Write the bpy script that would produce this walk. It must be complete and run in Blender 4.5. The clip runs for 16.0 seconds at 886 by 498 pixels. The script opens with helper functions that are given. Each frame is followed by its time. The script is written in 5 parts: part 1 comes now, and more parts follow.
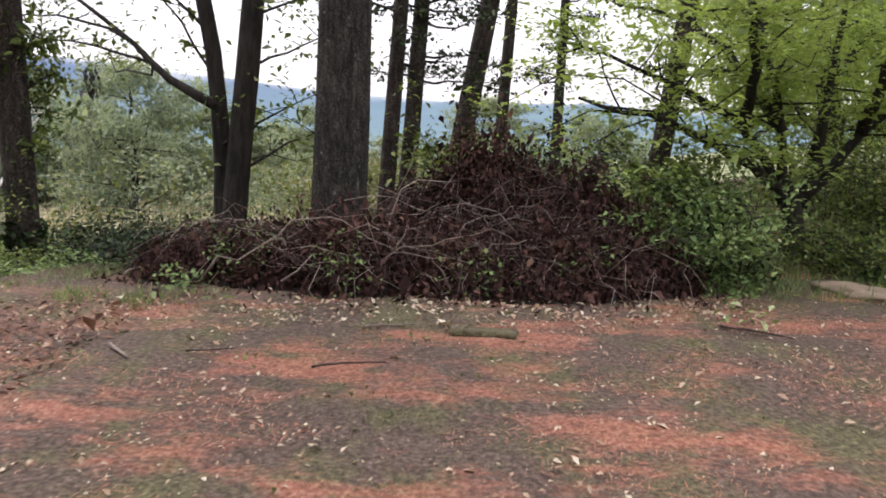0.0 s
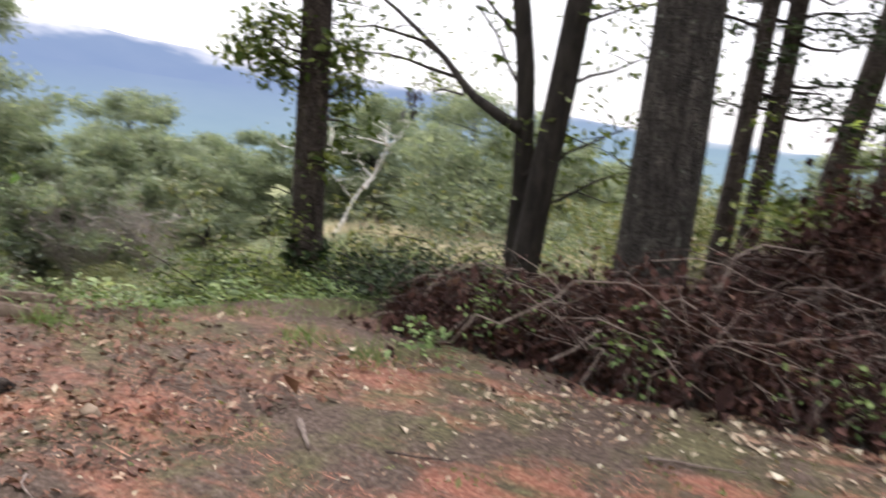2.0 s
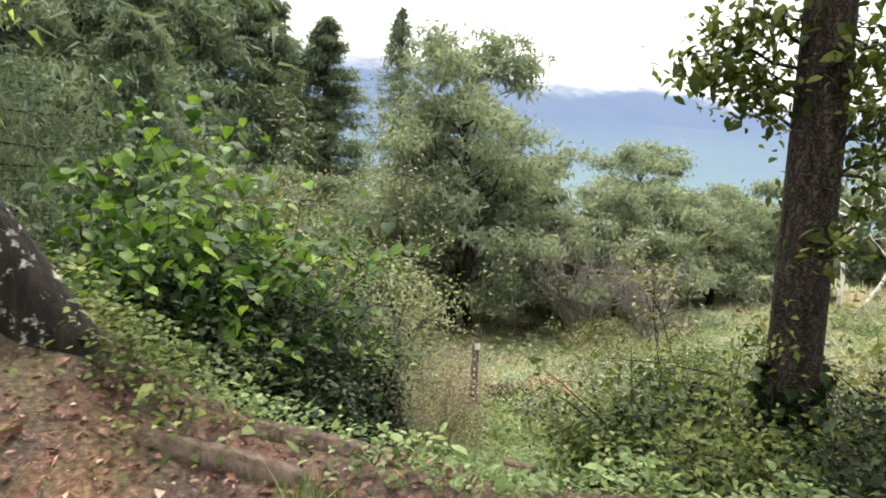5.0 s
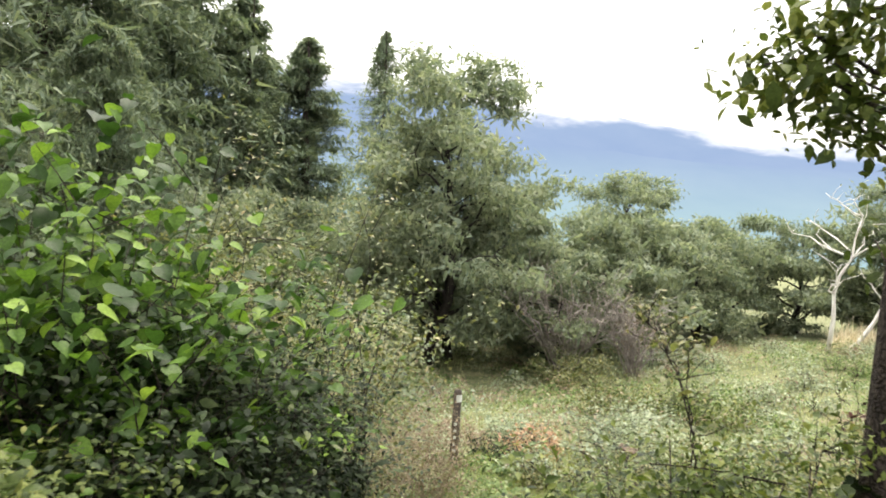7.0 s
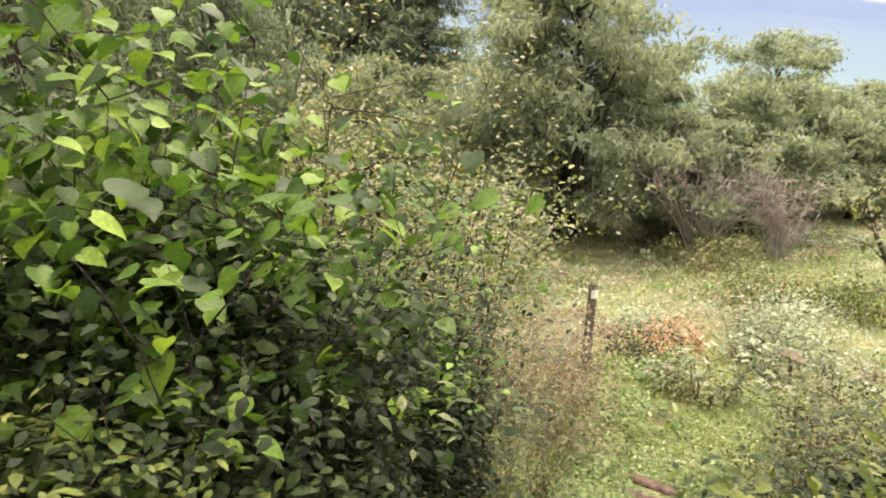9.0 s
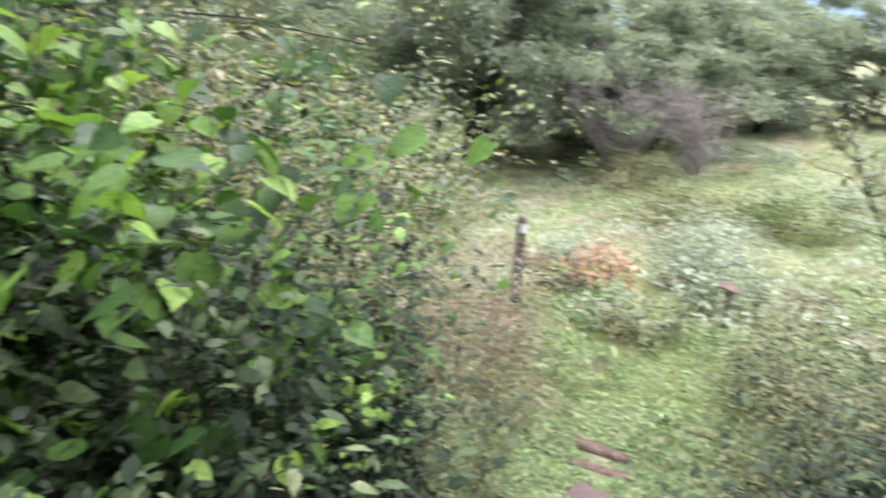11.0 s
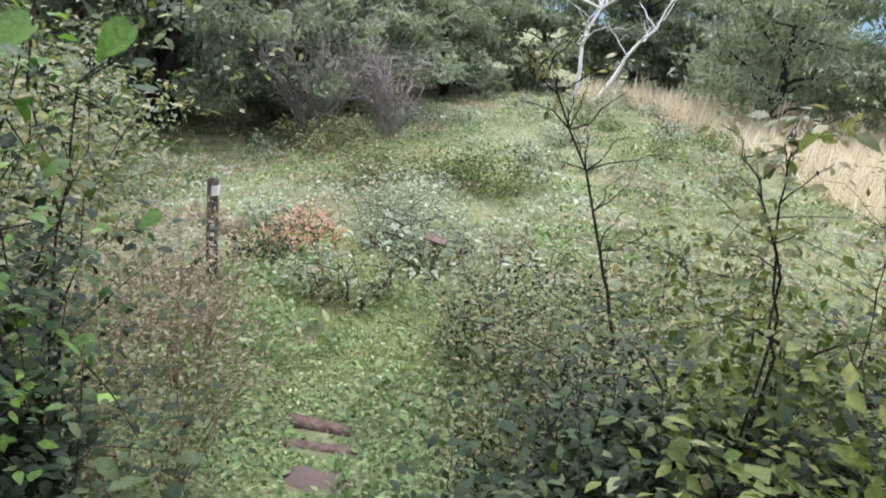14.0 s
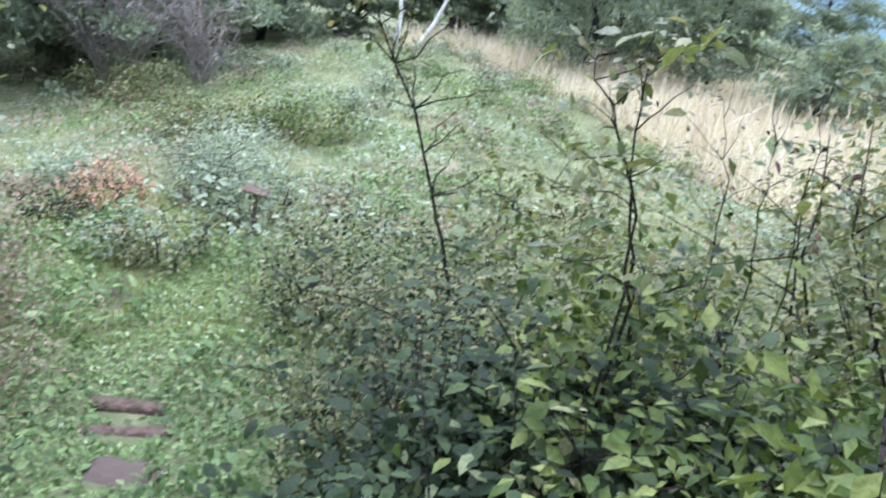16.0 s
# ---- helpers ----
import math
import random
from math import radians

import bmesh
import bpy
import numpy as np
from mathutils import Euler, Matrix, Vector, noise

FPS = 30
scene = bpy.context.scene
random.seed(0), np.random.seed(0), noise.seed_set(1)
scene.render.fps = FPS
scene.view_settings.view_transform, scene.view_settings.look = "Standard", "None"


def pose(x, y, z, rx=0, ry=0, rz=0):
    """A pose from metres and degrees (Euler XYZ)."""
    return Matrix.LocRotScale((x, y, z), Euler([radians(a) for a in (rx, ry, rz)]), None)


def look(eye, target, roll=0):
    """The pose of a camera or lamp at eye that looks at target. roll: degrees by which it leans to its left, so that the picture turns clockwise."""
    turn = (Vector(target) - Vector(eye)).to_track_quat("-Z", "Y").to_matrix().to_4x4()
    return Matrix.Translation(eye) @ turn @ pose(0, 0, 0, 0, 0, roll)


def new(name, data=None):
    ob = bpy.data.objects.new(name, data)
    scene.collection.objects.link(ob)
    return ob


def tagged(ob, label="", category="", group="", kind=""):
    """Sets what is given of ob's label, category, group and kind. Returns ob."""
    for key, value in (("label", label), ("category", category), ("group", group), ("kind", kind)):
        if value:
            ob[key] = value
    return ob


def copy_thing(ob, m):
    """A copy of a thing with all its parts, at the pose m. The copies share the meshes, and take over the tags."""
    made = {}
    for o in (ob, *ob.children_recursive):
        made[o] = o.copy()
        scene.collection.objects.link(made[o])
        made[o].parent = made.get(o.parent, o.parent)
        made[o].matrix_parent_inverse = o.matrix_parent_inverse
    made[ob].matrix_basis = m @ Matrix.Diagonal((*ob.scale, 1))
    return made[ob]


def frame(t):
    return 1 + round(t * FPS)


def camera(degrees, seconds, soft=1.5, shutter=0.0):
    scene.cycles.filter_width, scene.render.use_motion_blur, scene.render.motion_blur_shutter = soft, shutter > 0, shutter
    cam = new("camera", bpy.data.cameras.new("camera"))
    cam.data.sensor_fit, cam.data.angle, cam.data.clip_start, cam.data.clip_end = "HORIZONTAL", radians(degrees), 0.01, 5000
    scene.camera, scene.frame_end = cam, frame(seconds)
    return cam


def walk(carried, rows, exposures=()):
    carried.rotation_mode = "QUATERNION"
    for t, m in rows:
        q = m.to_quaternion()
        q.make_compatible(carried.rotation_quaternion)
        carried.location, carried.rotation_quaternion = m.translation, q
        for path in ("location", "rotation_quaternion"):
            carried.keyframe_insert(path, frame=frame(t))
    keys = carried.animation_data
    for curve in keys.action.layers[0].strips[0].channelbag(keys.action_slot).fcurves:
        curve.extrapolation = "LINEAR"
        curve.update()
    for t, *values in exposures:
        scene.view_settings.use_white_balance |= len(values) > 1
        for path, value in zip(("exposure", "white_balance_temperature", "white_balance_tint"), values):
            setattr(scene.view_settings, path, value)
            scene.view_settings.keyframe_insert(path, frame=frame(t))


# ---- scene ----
cam = camera(58.0, 16.0, soft=1.8, shutter=0.4)

PATH = [
    (0, (0.225, 0.246, 1.436), (0.131, 2.206, 1.046), 1.6),
    (0.5, (0.278, 0.683, 1.391), (0.163, 2.642, 1.002), 2.1),
    (1, (0.278, 0.985, 1.372), (-0.03, 2.915, 0.949), 1.4),
    (1.5, (0.165, 1.327, 1.354), (-0.379, 3.196, 0.893), 3.3),
    (2, (0.08, 1.771, 1.318), (-0.796, 3.537, 0.982), 4.7),
    (2.5, (-0.072, 2.194, 1.286), (-1.284, 3.757, 0.993), 3.8),
    (3, (-0.272, 2.594, 1.299), (-1.571, 4.09, 1.033), 3.8),
    (3.5, (-0.493, 2.993, 1.32), (-1.98, 4.308, 1.077), 2.5),
    (4, (-0.765, 3.27, 1.291), (-2.456, 4.303, 1.017), 1.0),
    (4.2, (-0.839, 3.377, 1.323), (-2.586, 4.309, 1.044), 1.5),
    (6.3, (-1.833, 4.146, 1.275), (-3.598, 5.039, 0.976), 3.1),
    (6.5, (-1.934, 4.178, 1.26), (-3.707, 5.059, 0.975), 3.1),
    (7, (-2.249, 4.301, 1.312), (-3.995, 5.249, 1.084), 3.7),
    (7.5, (-2.563, 4.467, 1.277), (-4.344, 5.337, 1.017), 3.2),
    (8, (-2.815, 4.528, 1.259), (-4.625, 5.303, 0.91), 4.6),
    (8.5, (-3.065, 4.658, 1.241), (-4.868, 5.392, 0.782), 4.3),
    (8.7, (-3.228, 4.724, 1.217), (-5.035, 5.408, 0.701), 3.4),
    (10.8, (-4.317, 5.129, 1.05), (-6.048, 5.825, 0.33), 2.0),
    (11, (-4.351, 5.146, 1.046), (-6.004, 5.988, 0.3), 3.3),
    (11.5, (-4.436, 5.151, 1.026), (-5.92, 6.261, 0.273), 7.0),
    (12, (-4.506, 5.222, 0.905), (-5.996, 6.353, 0.198), 8.9),
    (12.5, (-4.549, 5.326, 0.881), (-5.988, 6.495, 0.132), 3.2),
    (13, (-4.638, 5.367, 0.871), (-5.896, 6.72, 0.105), 5.7),
    (13.5, (-4.694, 5.396, 0.854), (-5.895, 6.817, 0.119), 8.0),
    (14, (-4.752, 5.484, 0.748), (-5.95, 6.898, -0.003), 7.5),
    (14.5, (-4.829, 5.563, 0.712), (-5.962, 6.999, -0.098), 6.2),
    (15, (-4.895, 5.642, 0.692), (-5.87, 7.167, -0.159), 8.3),
    (15.5, (-4.895, 5.699, 0.637), (-5.804, 7.241, -0.256), 8.9),
    (16, (-4.935, 5.768, 0.604), (-5.755, 7.405, -0.2), 10.3),
]
walk(cam, [(t, look(eye, target, roll)) for t, eye, target, roll in PATH],
     exposures=[(0, 1.25, 6600, 20), (1, 1.25, 6600, 20), (2, 1.4, 6700, 18), (3, 1.1, 6650, 15), (3.5, .98, 6550, 12), (4, .95, 6600, 12), (4.2, 1.15, 6700, 12), (6.3, 1.82, 7400, 15), (7, 1.75, 7200, 13), (7.5, 1.15, 6750, 11),
                (8, 1.95, 7650, 14), (8.5, 2.05, 8150, 19), (8.7, 2.05, 8150, 19), (10.8, 2.05, 7000, 26), (11, 2.2, 6100, 22), (11.5, 1.92, 6000, 19), (12.5, 1.85, 6500, 24), (13, 1.85, 6100, 22), (14, 1.52, 5950, 20),
                (14.5, 1.72, 5600, 19), (16, 1.75, 5300, 18)])

# ---- world, sun, exposure ----
world = bpy.data.worlds.new("overcast_sky")
scene.world = world
world.use_nodes = True
wn, wl = world.node_tree.nodes, world.node_tree.links
wn.clear()
sky = wn.new("ShaderNodeTexSky")
sky.sky_type, sky.sun_disc = "NISHITA", False
sky.sun_elevation, sky.sun_rotation = radians(60), radians(-55)
bg_sky, bg_cloud = wn.new("ShaderNodeBackground"), wn.new("ShaderNodeBackground")
bg_sky.inputs["Strength"].default_value = 0.1
bg_cloud.inputs["Color"].default_value = (0.93, 0.97, 1.0, 1)
wgeo, wsep, wrise = wn.new("ShaderNodeTexCoord"), wn.new("ShaderNodeSeparateXYZ"), wn.new("ShaderNodeMapRange")
wrise.inputs["From Min"].default_value, wrise.inputs["From Max"].default_value = 0.0, 1.0
wrise.inputs["To Min"].default_value, wrise.inputs["To Max"].default_value = 0.56, 1.6   # overcast: brighter overhead
wl.new(wgeo.outputs["Generated"], wsep.inputs[0])
wl.new(wsep.outputs["Z"], wrise.inputs["Value"])
wl.new(wrise.outputs[0], bg_cloud.inputs["Strength"])
mixw, outw = wn.new("ShaderNodeMixShader"), wn.new("ShaderNodeOutputWorld")
mixw.inputs[0].default_value = 0.88          # cloud cover
wl.new(sky.outputs[0], bg_sky.inputs["Color"])
wl.new(bg_sky.outputs[0], mixw.inputs[1])
wl.new(bg_cloud.outputs[0], mixw.inputs[2])
wl.new(mixw.outputs[0], outw.inputs[0])
sun = new("sun", bpy.data.lights.new("sun", "SUN"))
sun.data.energy, sun.data.angle, sun.data.color = 1.5, radians(14), (1.0, 0.96, 0.9)
sun.matrix_world = look((-16, 11, 34), (0, 0, 0))

# ---- helpers for meshes ----
RNG = np.random.default_rng(7)


def mesh_from(name, verts, faces, mat, smooth=False):
    """verts (n, 3); faces a list of index arrays (m, k), one array per polygon size."""
    me = bpy.data.meshes.new(name)
    verts = np.asarray(verts, np.float32)
    faces = [np.asarray(f, np.int32) for f in faces if len(f)]
    idx = np.concatenate([f.ravel() for f in faces])
    sizes = np.concatenate([np.full(len(f), f.shape[1], np.int32) for f in faces])
    starts = np.concatenate([[0], np.cumsum(sizes)[:-1]]).astype(np.int32)
    me.vertices.add(len(verts))
    me.vertices.foreach_set("co", verts.ravel())
    me.loops.add(len(idx))
    me.loops.foreach_set("vertex_index", idx)
    me.polygons.add(len(sizes))
    me.polygons.foreach_set("loop_start", starts)
    me.polygons.foreach_set("loop_total", sizes)
    if smooth:
        me.polygons.foreach_set("use_smooth", np.ones(len(sizes), bool))
    me.update(calc_edges=True)
    me.validate()
    me.materials.append(mat)
    return me


def part(name, geo, mat, parent=None, label="", smooth=False):
    """geo: (verts, [faces]) in the parent's space, or a bmesh."""
    if isinstance(geo, bmesh.types.BMesh):
        me = bpy.data.meshes.new(name)
        geo.to_mesh(me)
        geo.free()
        me.materials.append(mat)
        for p in me.polygons:
            p.use_smooth = smooth
    else:
        me = mesh_from(name, geo[0], geo[1], mat, smooth)
    ob = new(name, me)
    if parent is not None:
        ob.parent = parent
    if label:
        ob["label"] = label
    return ob


def thing(name, at, label, category, group="", kind=""):
    ob = new(name)
    ob.empty_display_size = 0.1
    ob.location = at
    return tagged(ob, label, category, group, kind)


def join(*geos):
    vs, byk, off = [], {}, 0
    for v, fs in geos:
        v = np.asarray(v, float)
        vs.append(v)
        for f in fs:
            f = np.asarray(f, int)
            if len(f):
                byk.setdefault(f.shape[1], []).append(f + off)
        off += len(v)
    return np.concatenate(vs), [np.concatenate(f) for f in byk.values()]


def tube(points, radii, sides=8, rough=0.0, rng=RNG):
    """A tapered tube along a polyline, closed at both ends."""
    p = np.asarray(points, float)
    r = np.broadcast_to(np.asarray(radii, float), (len(p),))
    d = np.gradient(p, axis=0)
    d /= np.linalg.norm(d, axis=1)[:, None] + 1e-9
    ref = np.where(np.abs(d[:, 2:3]) > 0.9, [[1.0, 0, 0]], [[0, 0, 1.0]])
    a = np.cross(d, ref)
    a /= np.linalg.norm(a, axis=1)[:, None] + 1e-9
    for i in range(1, len(a)):                       # keep the ring from twisting
        v = a[i - 1] - d[i] * (a[i - 1] @ d[i])
        n = np.linalg.norm(v)
        a[i] = v / n if n > 1e-6 else a[i]
    b = np.cross(d, a)
    ang = np.linspace(0, 2 * np.pi, sides, endpoint=False)
    rr = r[:, None] * (1 + rough * rng.normal(size=(len(p), sides)))
    ring = p[:, None] + rr[..., None] * (np.cos(ang)[None, :, None] * a[:, None] + np.sin(ang)[None, :, None] * b[:, None])
    v = np.concatenate([ring.reshape(-1, 3), p[:1], p[-1:]])
    n, k = len(p), sides
    i, j = np.meshgrid(np.arange(n - 1), np.arange(k), indexing="ij")
    q = np.stack([i * k + j, i * k + (j + 1) % k, (i + 1) * k + (j + 1) % k, (i + 1) * k + j], -1).reshape(-1, 4)
    j = np.arange(k)
    c0 = np.stack([np.full(k, n * k), (j + 1) % k, j], -1)
    c1 = np.stack([np.full(k, n * k + 1), (n - 1) * k + j, (n - 1) * k + (j + 1) % k], -1)
    return v, [q, np.concatenate([c0, c1])]


def bend(p0, p1, n=6, wob=0.06, sag=0.0, rng=RNG):
    """A wandering line from p0 to p1."""
    p0, p1 = np.asarray(p0, float), np.asarray(p1, float)
    t = np.linspace(0, 1, n)[:, None]
    length = np.linalg.norm(p1 - p0)
    w = np.cumsum(rng.normal(size=(n, 3)), axis=0) * wob * length / n ** 0.5
    w -= w[0] + (w[-1] - w[0]) * t
    p = p0 + (p1 - p0) * t + w
    p[:, 2] += 4 * sag * length * (t * (1 - t))[:, 0]
    return p


SHAPES = {
    # outline of half a leaf blade: base to tip; mirrored with a fold along the midrib
    "blade": (np.array([[0, 0, 0], [-0.28, 0.45, 0.07], [0, 1, -0.12], [0.28, 0.45, 0.07]]), [[0, 1, 2], [0, 2, 3]]),
    "broad": (np.array([[0, 0, 0], [-0.34, 0.18, 0.06], [-0.36, 0.55, 0.06], [0, 1, -0.16], [0.36, 0.55, 0.06], [0.34, 0.18, 0.06], [0, 0.5, -0.02]]),
              [[0, 1, 6], [1, 2, 6], [2, 3, 6], [3, 4, 6], [4, 5, 6], [5, 0, 6]]),
    "leaflet": (np.array([[0, 0, 0], [-.24, .3, .05], [-.2, .66, .03], [0, 1, -.1], [.2, .66, .03], [.24, .3, .05]]), [[0, 1, 5], [1, 2, 4], [1, 4, 5], [2, 3, 4]]),
    "heart": (np.array([[0, 0, 0], [-.22, -.06, .05], [-.4, .12, .08], [-.43, .36, .07], [-.31, .62, .03], [-.14, .84, -.05], [0, 1, -.17], [.14, .84, -.05], [.31, .62, .03], [.43, .36, .07], [.4, .12, .08], [.22, -.06, .05], [0, .34, .0], [0, .66, -.04]]),
              [[0, 1, 12], [1, 2, 12], [2, 3, 12], [3, 4, 12], [4, 13, 12], [4, 5, 13], [5, 6, 13], [6, 7, 13], [7, 8, 13], [8, 12, 13], [8, 9, 12], [9, 10, 12], [10, 11, 12], [11, 0, 12]]),
    "chip": (np.array([[-.16, .1, 0], [.2, .25, .05], [0, 1, -.1]]), [[0, 1, 2]]),
    "spray": (np.array([[-.11, 0, 0], [.11, .05, .03], [0, 1, -.12]]), [[0, 1, 2]]),
    "needle": (np.array([[-0.035, 0, 0], [0.035, 0, 0], [0, 1, -0.15]]), [[0, 1, 2]]),
    "curl": (np.array([[0, 0, 0], [-0.25, 0.4, 0.22], [0.05, 1, 0.1], [0.28, 0.5, 0.18]]), [[0, 1, 2], [0, 2, 3]]),
}


def leaves(centres, size, shape="blade", tilt=0.5, rng=RNG, spread=0.35, drop=0.0, yaw=None):
    """Separate leaves at the given places: tilt is how far they leave the level (1 = anyhow), drop tips them down."""
    c = np.asarray(centres, float)
    n = len(c)
    local, tris = SHAPES[shape]
    s = size * np.exp(rng.normal(0, spread, n))
    yaw = rng.uniform(0, 2 * np.pi, n) if yaw is None else yaw
    pitch = rng.normal(0, tilt, n) - drop
    roll = rng.normal(0, tilt, n)
    v = local[None] * s[:, None, None]
    cr, sr = np.cos(roll)[:, None], np.sin(roll)[:, None]
    x, y, z = v[..., 0] * cr + v[..., 2] * sr, v[..., 1], -v[..., 0] * sr + v[..., 2] * cr
    cp, sp = np.cos(pitch)[:, None], np.sin(pitch)[:, None]
    y, z = y * cp - z * sp, y * sp + z * cp
    cy, sy = np.cos(yaw)[:, None], np.sin(yaw)[:, None]
    v = np.stack([x * cy - y * sy, x * sy + y * cy, z], -1) + c[:, None]
    f = (np.arange(n) * len(local))[:, None, None] + np.asarray(tris)[None]
    return v.reshape(-1, 3), [f.reshape(-1, 3)]


def sm(x):
    x = np.clip(x, 0, 1)
    return x * x * (3 - 2 * x)


# ---- the lie of the land: s runs down the slope from the terrace edge, u along that edge ----
S_AT = [-60, -1, 0, .33, 1.2, 4.7, 7.6, 10, 12, 23, 27, 60, 150, 600, 6000]
Z_AT = [0, 0, 0, -.26, -.85, -2.06, -2.5, -3.25, -3.62, -5.6, -5.75, -9.5, -32, -90, -90]


def slope_s(x, y):
    return -.75 * (x + 4) + .66 * (y - 5)


def land(x, y):
    x, y = np.asarray(x, float), np.asarray(y, float)
    s, u = slope_s(x, y), .66 * (x + 4) + .75 * (y - 5)
    z = np.interp(s, S_AT, Z_AT)
    z = z + np.clip(u, -3, 10) * .13 * sm((s - 6) / 18)
    z = z + .75 * sm((-x - 3.2) / 2.6) * sm((5.0 - y) / 1.4) * sm((-s + 2.2) / 2.4)
    return z + .012 * np.sin(3.1 * x + 1.3 * y) * np.cos(2.3 * y - .7 * x)


def on_land(x, y, up=0.0):
    return (float(x), float(y), float(land(x, y)) + up)


# ---- materials ----
def node_mat(name):
    m = bpy.data.materials.new(name)
    m.use_nodes = True
    n, l = m.node_tree.nodes, m.node_tree.links
    return m, n, l, n["Principled BSDF"]


def ramp(n, stops):
    r = n.new("ShaderNodeValToRGB")
    while len(r.color_ramp.elements) < len(stops):
        r.color_ramp.elements.new(0.5)
    for e, (p, c) in zip(r.color_ramp.elements, stops):
        e.position, e.color = p, (*c, 1)
    return r


def noise_node(n, l, scale, detail=4, rough=0.6, stretch=None, coords="Position"):
    tex = n.new("ShaderNodeTexNoise")
    tex.inputs["Scale"].default_value, tex.inputs["Detail"].default_value, tex.inputs["Roughness"].default_value = scale, detail, rough
    g = n.new("ShaderNodeNewGeometry") if coords == "Position" else n.new("ShaderNodeTexCoord")
    src = g.outputs["Position"] if coords == "Position" else g.outputs[coords]
    if stretch:
        m = n.new("ShaderNodeMapping")
        m.inputs["Scale"].default_value = stretch
        l.new(src, m.inputs["Vector"])
        src = m.outputs[0]
    l.new(src, tex.inputs["Vector"])
    return tex


def mix_rgb(n, l, fac, a, b, mode="MIX"):
    m = n.new("ShaderNodeMix")
    m.data_type, m.blend_type = "RGBA", mode
    for sock, val in ((m.inputs[0], fac), (m.inputs[6], a), (m.inputs[7], b)):
        if hasattr(val, "links"):
            l.new(val, sock)
        elif isinstance(val, tuple):
            sock.default_value = (*val, 1)
        else:
            sock.default_value = val
    return m.outputs[2]


def bumped(n, l, bsdf, height, strength, dist):
    b = n.new("ShaderNodeBump")
    b.inputs["Strength"].default_value, b.inputs["Distance"].default_value = strength, dist
    l.new(height, b.inputs["Height"])
    l.new(b.outputs[0], bsdf.inputs["Normal"])


def leaf_mat(name, stops, through_light=0.28, rough=0.42, patch=1.2, gloss=0.32):
    """Leaf colours vary leaf by leaf and in drifts over the plant; light shines through."""
    m, n, l, bsdf = node_mat(name)
    g = n.new("ShaderNodeNewGeometry")
    r = ramp(n, stops)
    drift = noise_node(n, l, patch, 3)
    add = n.new("ShaderNodeMath")
    add.operation = "MULTIPLY_ADD"
    l.new(drift.outputs[0], add.inputs[0])
    add.inputs[1].default_value = 0.9
    half = n.new("ShaderNodeMath")
    half.operation = "MULTIPLY_ADD"
    l.new(g.outputs["Random Per Island"], half.inputs[0])
    half.inputs[1].default_value, half.inputs[2].default_value = 0.7, -0.3
    l.new(half.outputs[0], add.inputs[2])
    l.new(add.outputs[0], r.inputs[0])
    mott = noise_node(n, l, 70, 3, 0.6)
    mr = ramp(n, [(0.3, (0.62, 0.66, 0.6)), (0.55, (1, 1, 1)), (0.75, (1.25, 1.22, 1.1))])
    l.new(mott.outputs[0], mr.inputs[0])
    leafc = mix_rgb(n, l, 1.0, r.outputs[0], mr.outputs[0], "MULTIPLY")
    l.new(leafc, bsdf.inputs["Base Color"])
    bumped(n, l, bsdf, mott.outputs[0], 0.35, 0.012)
    bsdf.inputs["Roughness"].default_value = rough
    bsdf.inputs["Specular IOR Level"].default_value = gloss
    t = n.new("ShaderNodeBsdfTranslucent")
    l.new(mix_rgb(n, l, 1.0, leafc, (1.25, 1.3, 0.85), "MULTIPLY"), t.inputs["Color"])
    mx = n.new("ShaderNodeMixShader")
    mx.inputs[0].default_value = through_light
    l.new(bsdf.outputs[0], mx.inputs[1])
    l.new(t.outputs[0], mx.inputs[2])
    l.new(mx.outputs[0], n["Material Output"].inputs[0])
    return m


